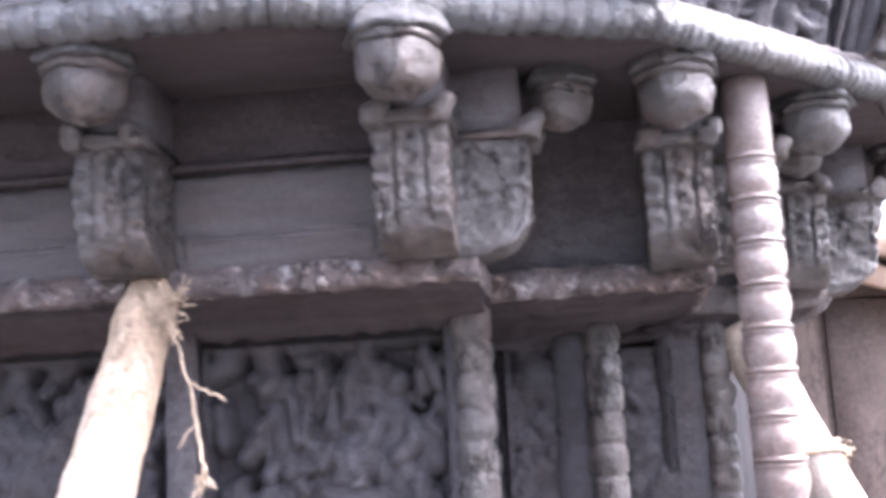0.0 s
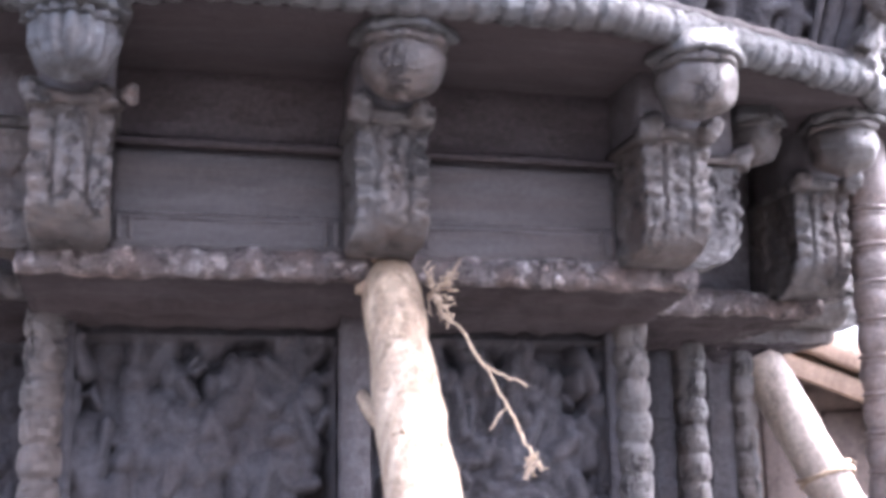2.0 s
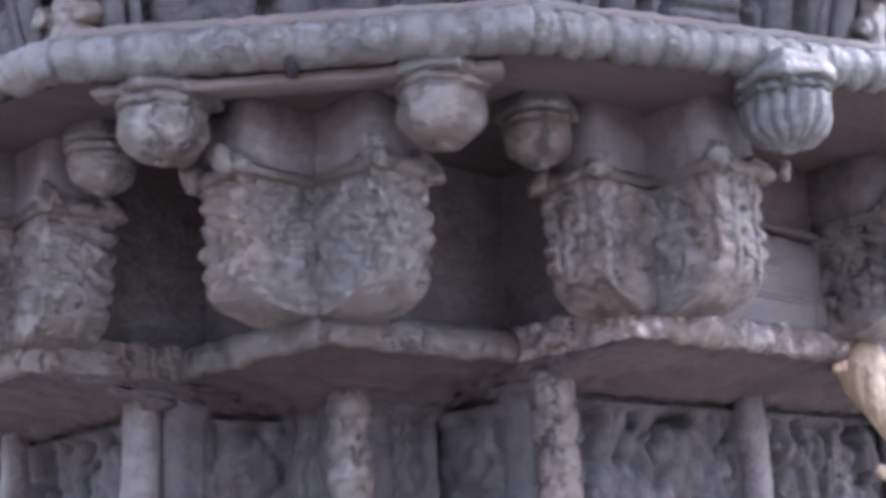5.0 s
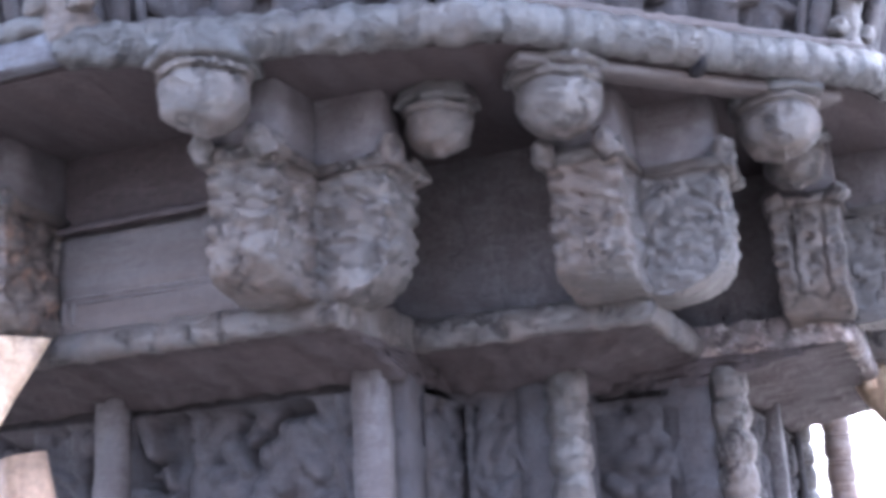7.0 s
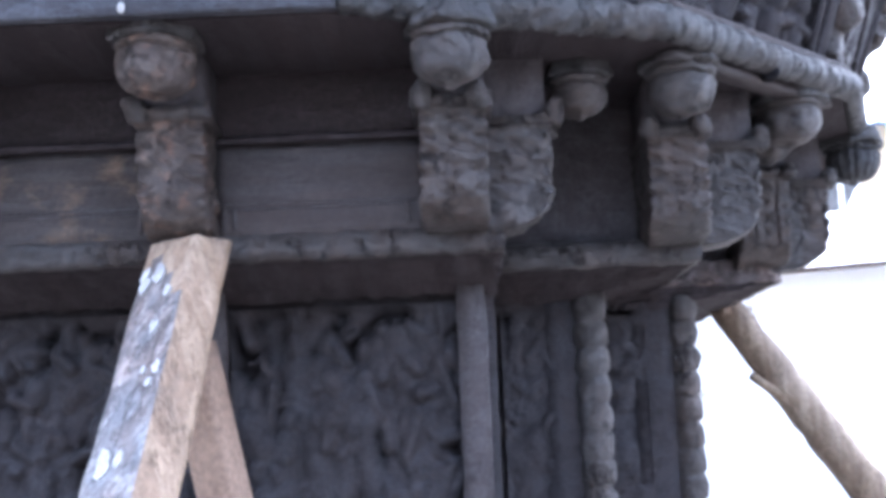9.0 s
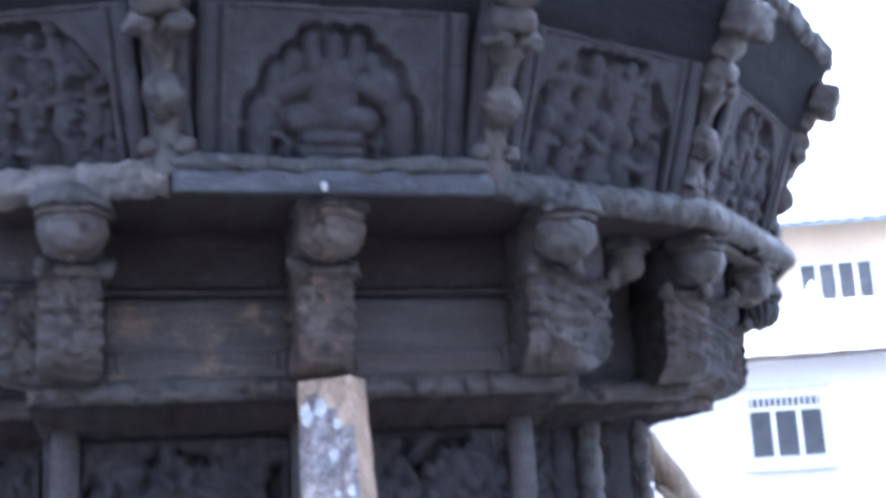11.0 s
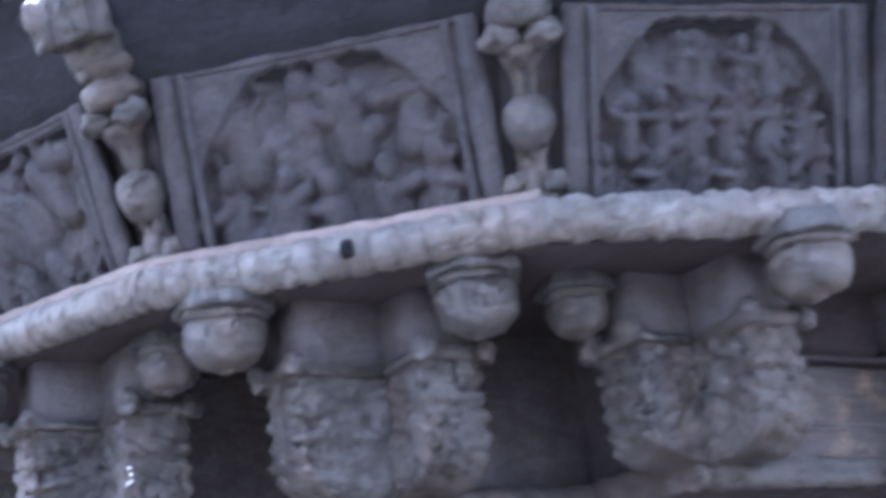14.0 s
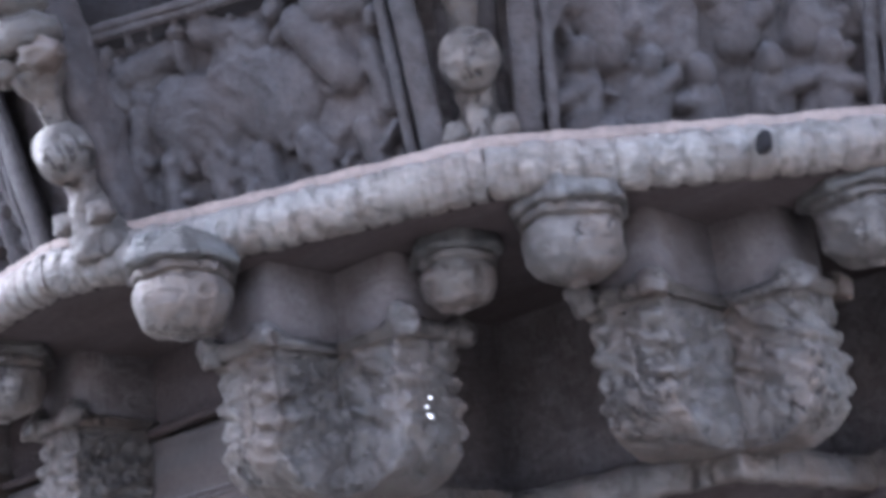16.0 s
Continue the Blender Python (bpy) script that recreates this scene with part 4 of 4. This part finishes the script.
post = part("turned_post", lathe("turned_post", prof, 28, 0, 0, 0.0015, 0.05, 1), TURNED, chariot, pose(1.10, 0.33 - Q, Z0), "brown turned post with ringed beads")

# ---------------- props, planks and bamboo ----------------
def W(x, y, z):
    return (x, y - Q, z + Z0)


def prop(name, label, a, b, ra, rb, mat, **kw):
    a, b = Vector(W(*a)), Vector(W(*b))
    end = a + (b - a) * (a.z / (a.z - b.z))      # down to the ground
    top = thing(name, label, "wooden prop" if name != "bamboo_pole" else "bamboo pole")
    part("shaft", pole_mesh("shaft", a, end, ra, rb, **kw), mat, top)
    return top, a, end


log, la, lb = prop("log_prop", "pale peeled log propped under the chariot ledge", (0.016, 0.165, -0.208), (0.02, -0.085, -0.553), 0.050, 0.085, PEELED, steps=60, wear=0.006, bend=0.02, seed=2, tip=1)
timber, ta, tb = prop("timber_prop", "weathered sawn timber propped under the chariot ledge", (-1.364, 1.430, -0.210), (-1.61, 1.458, -0.575), 0.062, 0.074, TIMBER, steps=40, wear=0.003, bend=0.006, seed=5, flat=0.9, seg=32, wide=(0.62, 0.79, 0.0), thin=0.72, level=True)
shaft = timber.children[0].data
shaft.materials.append(GREYTIMBER)
for f in shaft.polygons:
    f.material_index = 1 if f.normal.y > -0.25 and f.normal.z < 0.55 and f.center.z < 1.81 + 0.035 * math.sin(55 * f.center.y) else 0
# white paint flakes left on the weather side of the timber
down = (tb - ta).normalized()
across = down.cross(Vector((0.62, 0.79, 0.0))).normalized()
across = across if across.x < 0 else -across
along = across.cross(down)
for q in range(15):
    f = random.uniform(0.03, 0.30)
    r = 0.062 + 0.012 * f
    size = random.uniform(0.006, 0.021)
    lo = [Vector((math.cos(a) * size * random.uniform(0.5, 1.0), math.sin(a) * size * random.uniform(0.7, 1.7), 0)) for a in [2 * math.pi * j / 9 for j in range(9)]]
    m = Matrix((along, down, along.cross(down))).transposed().to_4x4()
    m.translation = ta.lerp(tb, f) + along * random.uniform(-0.75, 0.75) * r + across * (0.72 * r + 0.001)
    part("paint_flake", loft("paint_flake", [[p - Vector((0, 0, 0.003)) for p in lo], [p * 0.9 + Vector((0, 0, 0.0025)) for p in lo]], True, 0, 0.05, 0, False), LIME, timber, m)
prop("board_prop", "orange-brown board leaning behind a timber prop", (-1.335, 1.440, -0.398), (-1.315, 1.400, -0.60), 0.040, 0.045, BOARD, steps=20, wear=0.002, bend=0.003, seed=6, flat=0.9)
bamboo, ba, bb = prop("bamboo_pole", "thick dry bamboo pole propped under the chariot ledge", (1.130, 0.905, -0.272), (1.225, 0.835, -0.52), 0.058, 0.062, BAMBOO, steps=120, wear=0.002, bend=0.008, knots=6, seed=8, tip=0.4)

# frayed root and twigs on the log
def strand(name, pts, r, mat, parent):
    cu = bpy.data.curves.new(name, "CURVE")
    cu.dimensions, cu.bevel_depth, cu.bevel_resolution = "3D", r, 1
    sp = cu.splines.new("POLY")
    sp.points.add(len(pts) - 1)
    for p, q in zip(sp.points, pts):
        p.co = (*q, 1)
    ob = new(name, cu)
    cu.materials.append(mat)
    dg = bpy.context.evaluated_depsgraph_get()
    me = bpy.data.meshes.new_from_object(ob.evaluated_get(dg))
    bpy.data.objects.remove(ob)
    out = new(name, me)
    out.parent = parent
    return out


def wander(a, b, n, amp, seed):
    a, b = Vector(a), Vector(b)
    return [a.lerp(b, i / n) + noise.noise_vector(Vector((i * 0.7, seed, 2.2))) * amp * min(1, i / 2) for i in range(n + 1)]


root, fork, spur, mid, end = (Vector(W(*p)) for p in ((0.078, 0.06, -0.27), (0.145, -0.02, -0.403), (0.208, -0.04, -0.438), (0.168, -0.06, -0.469), (0.193, -0.1, -0.549)))
strand("twig", wander(root, fork, 8, 0.008, 1), 0.0020, TWIG, log)
strand("twig", wander(fork, spur, 7, 0.006, 2), 0.0020, TWIG, log)
strand("twig", wander(fork, mid, 6, 0.006, 3), 0.0020, TWIG, log)
strand("twig", wander(mid, end, 8, 0.010, 4), 0.0020, TWIG, log)
strand("twig", wander(mid, mid + Vector((-0.03, 0.0, -0.035)), 5, 0.006, 5), 0.0015, TWIG, log)
for q in range(34):
    e = Vector((random.uniform(-0.01, 0.045), random.uniform(-0.03, 0.01), random.uniform(-0.06, 0.05)))
    strand("root_fibre", wander(root + e * 0.2, root + e, 7, 0.018, 10 + q), 0.0012, TWIG, log)
for q in range(12):
    e = Vector((random.uniform(-0.018, 0.018), random.uniform(-0.02, 0.01), random.uniform(-0.04, 0.015)))
    strand("root_fibre", wander(end, end + e, 6, 0.010, 60 + q), 0.0011, TWIG, log)
for f, an, r in ((0.10, 0.2, 0.005), (0.16, -0.5, 0.004), (0.17, 0.5, 0.004), (0.24, 0.0, 0.006), (0.33, -0.4, 0.006)):
    c = la.lerp(lb, f) + Vector((math.sin(an) * 0.06, -math.cos(an) * 0.054, 0.0))
    part("knot", lathe("knot", [(0.001, -0.004), (r, -0.002), (r * 1.2, 0.0), (r * 0.8, 0.002), (0.001, 0.003)], 10, 0, 0, 0.002, 0.01, 1), TWIG, log, Matrix.Translation(c) @ pose(0, 0, 0, 80, 0, math.degrees(an)))

part("branch_stub", pole_mesh("branch_stub", W(0.0, -0.05, -0.545), W(-0.036, 0.10, -0.445), 0.018, 0.012, 14, 10, 0.004, 0.004, 0, 12, tip=0.0), PEELED, log, None, "broken branch stub")

# ragged split fibres at the head of the log
for q in range(9):
    an = -1.4 + 2.8 * q / 8
    c = la + Vector((math.sin(an) * 0.042, -math.cos(an) * 0.035, -0.02))
    part("splinter", pole_mesh("splinter", c + Vector((0, 0, -0.03)), c + Vector((random.uniform(-0.008, 0.008), 0.004, random.uniform(0.02, 0.05))), 0.012, 0.004, 8, 5, 0.003, 0.003, 0, q), BOARD if q % 3 else PEELED, log)

# ---------------- surroundings ----------------
def louvre_mesh(w, h, slats):
    """A shutter leaf with slanting slats."""
    v, f = [], []
    for q in range(slats):
        for y, z in ((-0.018, 0.02), (0.012, 1.0)):
            for x in (-w / 2, w / 2):
                v.append((x, y, h * (q + z) / slats))
    for r in range(2 * slats - 1):
        f.append((2 * r, 2 * r + 1, 2 * r + 3, 2 * r + 2))
    return mesh_from("shutter_leaf", v, f, False)


def facade_window(parent, m, w, h, bars=3, transom=0.0, pane=None):
    """A framed window; with a transom it has upright bars above and louvred leaves below."""
    frame_ob = part("window", box_mesh("window", (w, 0.10, h), 0, 0.01, 0.3), WHITE, parent, m)
    low = h - transom - 0.06
    part("pane", box_mesh("pane", (w - 0.10, 0.04, h - 0.10), 0, 0.01, 0.3), pane or SHUTTER, frame_ob, pose(0, -0.035, 0.05))
    for q in range(1, bars):
        part("mullion", box_mesh("mullion", (0.07, 0.03, low - 0.05), 0, 0.01, 0.3), WHITE, frame_ob, pose(-w / 2 + w * q / bars, -0.085, 0.05))
    if transom:
        part("transom_rail", box_mesh("transom_rail", (w - 0.08, 0.05, 0.06), 0, 0.01, 0.3), WHITE, frame_ob, pose(0, -0.075, low))
        for q in range(12):
            part("transom_bar", box_mesh("transom_bar", (0.028, 0.03, transom), 0, 0.006, 0.3), WHITE, frame_ob, pose((q - 5.5) * (w - 0.1) / 12, -0.07, low + 0.03))
        for q in range(bars):
            part("shutter_leaf", louvre_mesh((w - 0.1) / bars - 0.05, low - 0.08, 9), SHUTTER, frame_ob, pose((q - (bars - 1) / 2) * w / bars, -0.075, 0.06))
        part("window_hood", box_mesh("window_hood", (w + 0.25, 0.16, 0.06), 0, 0.02, 0.3), WHITE, frame_ob, pose(0, -0.05, h + 0.10))
    part("sill", box_mesh("sill", (w + 0.3, 0.25, 0.07), 0, 0.02, 0.3), WHITE, frame_ob, pose(0, -0.08, -0.16 if transom else -0.08))
    return frame_ob


# white house to the south-east; x along its front, y into it
house = thing("white_house", "white limewashed house with louvred windows and a cream upper storey", "house", m=pose(13.4, -9.7, 0, 0, 0, -112))
part("wall", box_mesh("wall", (16, 6, 3.8), 0.0, 0.03, 1.0), WHITE, house, pose(0, 3, 0))
ev, ef = [], []
for q in range(161):
    x = -8.2 + 16.4 * q / 160
    wave = 0.035 * abs(math.sin(q * 0.55)) + 0.02 * noise.noise(Vector((x, 0, 2)))
    ev += [(x, -0.75, 3.76 + wave), (x, -0.75, 3.80 + wave), (x, 0.05, 4.55 + wave), (x, 0.05, 4.50 + wave)]
for q in range(160):
    for a, b in ((0, 1), (1, 2), (2, 3), (3, 0)):
        ef.append((4 * q + a, 4 * q + b, 4 * q + 4 + b, 4 * q + 4 + a))
part("eave", mesh_from("eave", ev, ef, False), WHITE, house, None, "whitewashed tiled lean-to eave with a wavy edge")
part("eave_edge", box_mesh("eave_edge", (16.4, 0.05, 0.05), 0.01, 0.01, 0.3), THATCH, house, pose(0, -0.75, 3.72), "dark timber edge under the eave")
part("parapet", box_mesh("parapet", (16.2, 0.3, 0.75), 0.0, 0.03, 0.5), WHITE, house, pose(0, 0.2, 3.95))
part("upper_wall", box_mesh("upper_wall", (15, 4, 2.75), 0.0, 0.03, 0.5), YELLOW, house, pose(0, 4.2, 3.7))
part("pilaster", box_mesh("pilaster", (0.30, 0.08, 2.70), 0.0, 0.02, 0.5), YELLOW, house, pose(0.10, 2.18, 3.7))
rv, rf = [], []
for q in range(241):
    x = -8.3 + 16.6 * q / 240
    wave = 0.03 * math.sin(q * 1.7)
    rv += [(x, 1.5, 6.36 + wave), (x, 6.8, 7.6 + wave), (x, 6.8, 7.5 + wave), (x, 1.5, 6.28 + wave)]
for q in range(240):
    for a, b in ((0, 1), (1, 2), (2, 3), (3, 0)):
        rf.append((4 * q + a, 4 * q + b, 4 * q + 4 + b, 4 * q + 4 + a))
part("roof", mesh_from("roof", rv, rf, True), TILE, house, None, "streaked blue-grey corrugated roof")
for u in (-6.6, -3.9, -1.2, 1.5, 4.2):
    facade_window(house, pose(u, 2.18, 4.85), 1.32, 0.88, 4)
for u in (-6.4, 0.02, 3.4):
    facade_window(house, pose(u, -0.02, 2.22), 1.18, 1.02, 3, 0.20)
facade_window(house, pose(-2.35, -0.02, 2.0), 0.45, 0.9, 2, 0.0, TILE)
grille = part("wall_grille", box_mesh("wall_grille", (0.66, 0.05, 0.6), 0, 0.01, 0.3), SHUTTER, house, pose(-0.72, -0.02, 0.42))
for q in range(9):
    for tilt in (-45, 45):
        part("grille_bar", box_mesh("grille_bar", (0.035, 0.02, 0.16 + 0.48 * (1 - abs(q - 4) / 4)), 0, 0.004, 0.3), WHITE, grille, pose((q - 4) * 0.066, -0.03, 0.30, 0, tilt, 0) @ pose(0, 0, -(0.16 + 0.48 * (1 - abs(q - 4) / 4)) / 2))
for q in range(9):
    part("finial", lathe("finial", [(0.16, 0), (0.17, 0.06), (0.13, 0.14), (0.10, 0.20), (0.06, 0.26), (0.05, 0.32), (0.01, 0.36)], 12), WHITE, house, pose(-7.1 + 1.95 * q, 0.2, 4.69))

# open-sided brown shed north-east of the chariot
shed = thing("wooden_shed", "brown wooden shed with a sloping plank roof", "shed", m=pose(2.9, 1.9, 0))
bmv = [(-1.45, 0, 0), (1.4, 0, 0), (1.4, 0, 1.55), (-1.45, 0, 2.55), (-1.45, 3.5, 0), (1.4, 3.5, 0), (1.4, 3.5, 1.55), (-1.45, 3.5, 2.55)]
part("wall", mesh_from("wall", bmv, [(0, 1, 2, 3), (4, 5, 6, 7), (0, 1, 5, 4), (1, 2, 6, 5), (2, 3, 7, 6), (3, 0, 4, 7)], False), THATCH, shed)
slope = math.degrees(math.atan2(1.0, 2.85))
part("roof", box_mesh("roof", (3.3, 4.0, 0.05), 0.004, 0.01, 0.2), BOARD, shed, pose(0, 1.75, 2.09, 0, slope, 0))
part("verge_board", box_mesh("verge_board", (3.3, 0.05, 0.12), 0.003, 0.008, 0.2), BOARD, shed, pose(0, -0.28, 2.00, 0, slope, 0))
part("verge_board", box_mesh("verge_board", (3.3, 0.04, 0.09), 0.003, 0.008, 0.2), BOARD, shed, pose(0, -0.22, 1.88, 0, slope, 0))
for q in range(9):
    part("wall_plank", box_mesh("wall_plank", (0.29, 0.03, 1.45 + 0.35 * (8 - q) * 0.3), 0.003, 0.006, 0.2, q), THATCH, shed, pose(-1.28 + 0.32 * q, -0.02, 0))

# rope tied round the bamboo, and pale strands standing in for a shed batten's lit edge
tie = thing("rope_tie", "frayed rope tied round the bamboo pole", "rope")
axis = (bb - ba).normalized()
side = axis.cross(Vector((0, 1, 0))).normalized()
front = axis.cross(side)
for q in range(3):
    c = ba + axis * (0.315 + 0.011 * q)
    strand("loop", [c + (side * math.cos(a) + front * math.sin(a)) * 0.066 + axis * 0.012 * math.sin(a + q) for a in [2 * math.pi * j / 24 for j in range(25)]], 0.005, TWIG, tie)
for q in range(16):
    a = random.uniform(-0.6, 0.9)
    c = ba + axis * 0.32 + (side * math.cos(a) - front * abs(math.sin(a))) * 0.066
    strand("fibre", wander(c, c + Vector((random.uniform(-0.02, 0.05), random.uniform(-0.03, 0.0), random.uniform(-0.07, 0.02))), 6, 0.012, 120 + q), 0.0014, TWIG, tie)
rope = thing("hanging_rope", "frayed pale rope end hanging from a bracket", "rope")
r0 = Vector(W(1.50, 0.86, -0.05))
for q in range(3):
    strand("strand", wander(r0, r0 + Vector((0.05, 0.0, -0.34)), 9, 0.006, 80 + q), 0.004, TWIG, rope)


def tree(x, y, h, seed):
    """A broad tree: tapered trunk, limbs and a crown of many small leaves."""
    rnd = random.Random(seed)
    t = thing("tree", "broad green leafy tree", "tree", m=pose(x, y, 0), group="trees round the chariot")
    part("trunk", pole_mesh("trunk", (0, 0, -0.1), (0.2, 0.1, h * 0.55), 0.16, 0.08, 14, 14, 0.02, 0.08, 0, seed), BARK, t)
    tips = []
    for q in range(9):
        a = 2 * math.pi * q / 9 + rnd.uniform(-0.3, 0.3)
        st = Vector((0.2, 0.1, h * 0.55)) * rnd.uniform(0.75, 1.0)
        e = st + Vector((math.cos(a) * h * 0.28, math.sin(a) * h * 0.28, h * rnd.uniform(0.1, 0.35)))
        part("limb", pole_mesh("limb", st, e, 0.06, 0.015, 8, 8, 0.01, 0.06, 0, seed + q), BARK, t)
        tips += [e, st.lerp(e, 0.7), st.lerp(e, 0.5)]
    v, f = [], []
    for c in tips:
        for q in range(170):
            p = c + Vector((rnd.gauss(0, 1), rnd.gauss(0, 1), rnd.gauss(0, 0.8))) * h * 0.075
            u = Vector((rnd.gauss(0, 1), rnd.gauss(0, 1), rnd.gauss(0, 0.5))).normalized() * 0.07
            w = u.cross(Vector((rnd.gauss(0, 1), rnd.gauss(0, 1), 1))).normalized() * 0.03
            n = len(v)
            v += [p - u, p + w, p + u, p - w]
            f.append((n, n + 1, n + 2, n + 3))
    part("crown", mesh_from("crown", v, f, False), LEAF, t)


tree(7.5, 6.0, 2.9, 1)
tree(9.5, 3.2, 2.5, 2)
tree(6.0, 9.0, 3.3, 3)

# black-coloured lumps for the dark of two holes at the cornice rail, and small pale flecks on the brackets
for x, y, z, turn in ((-1.235, 2.630, 0.152, 135), (-1.165, 0.285, 0.124, 45)):
    part("knot_hole", lathe("knot_hole", sphere(0.022, 0.0, 0.8), 14, 0, 0, 0.006, 0.02, 2), SHADE_BLACK, chariot, pose(*W(x, y, z), 0, 0, turn) @ Matrix.Diagonal((1.0, 0.45, 1.0, 1)))
for q in range(4):
    part("pale_fleck", lathe("pale_fleck", sphere(0.003, 0.0, 0.6), 8, 0, 0, 0.002, 0.01, q), WHITE, chariot, pose(*W(-0.79 + 0.010 * random.uniform(-1, 1), 2.845 + 0.01 * random.uniform(-1, 1), -0.115 + 0.016 * random.uniform(-1, 1))))

# thin board tucked under the south-west side of the cornice
a, b = cornice_loop(-0.075)[15], cornice_loop(-0.075)[0]
turn = math.degrees(math.atan2((b - a).y, (b - a).x))
part("tucked_board", box_mesh("tucked_board", ((b - a).length - 0.06, 0.05, 0.018), 0.003, 0.004, 0.02, 6), PLANK, chariot, pose((a.x + b.x) / 2, (a.y + b.y) / 2, Z0 + 0.108, 0, 0, turn), "thin brown board under the rail")
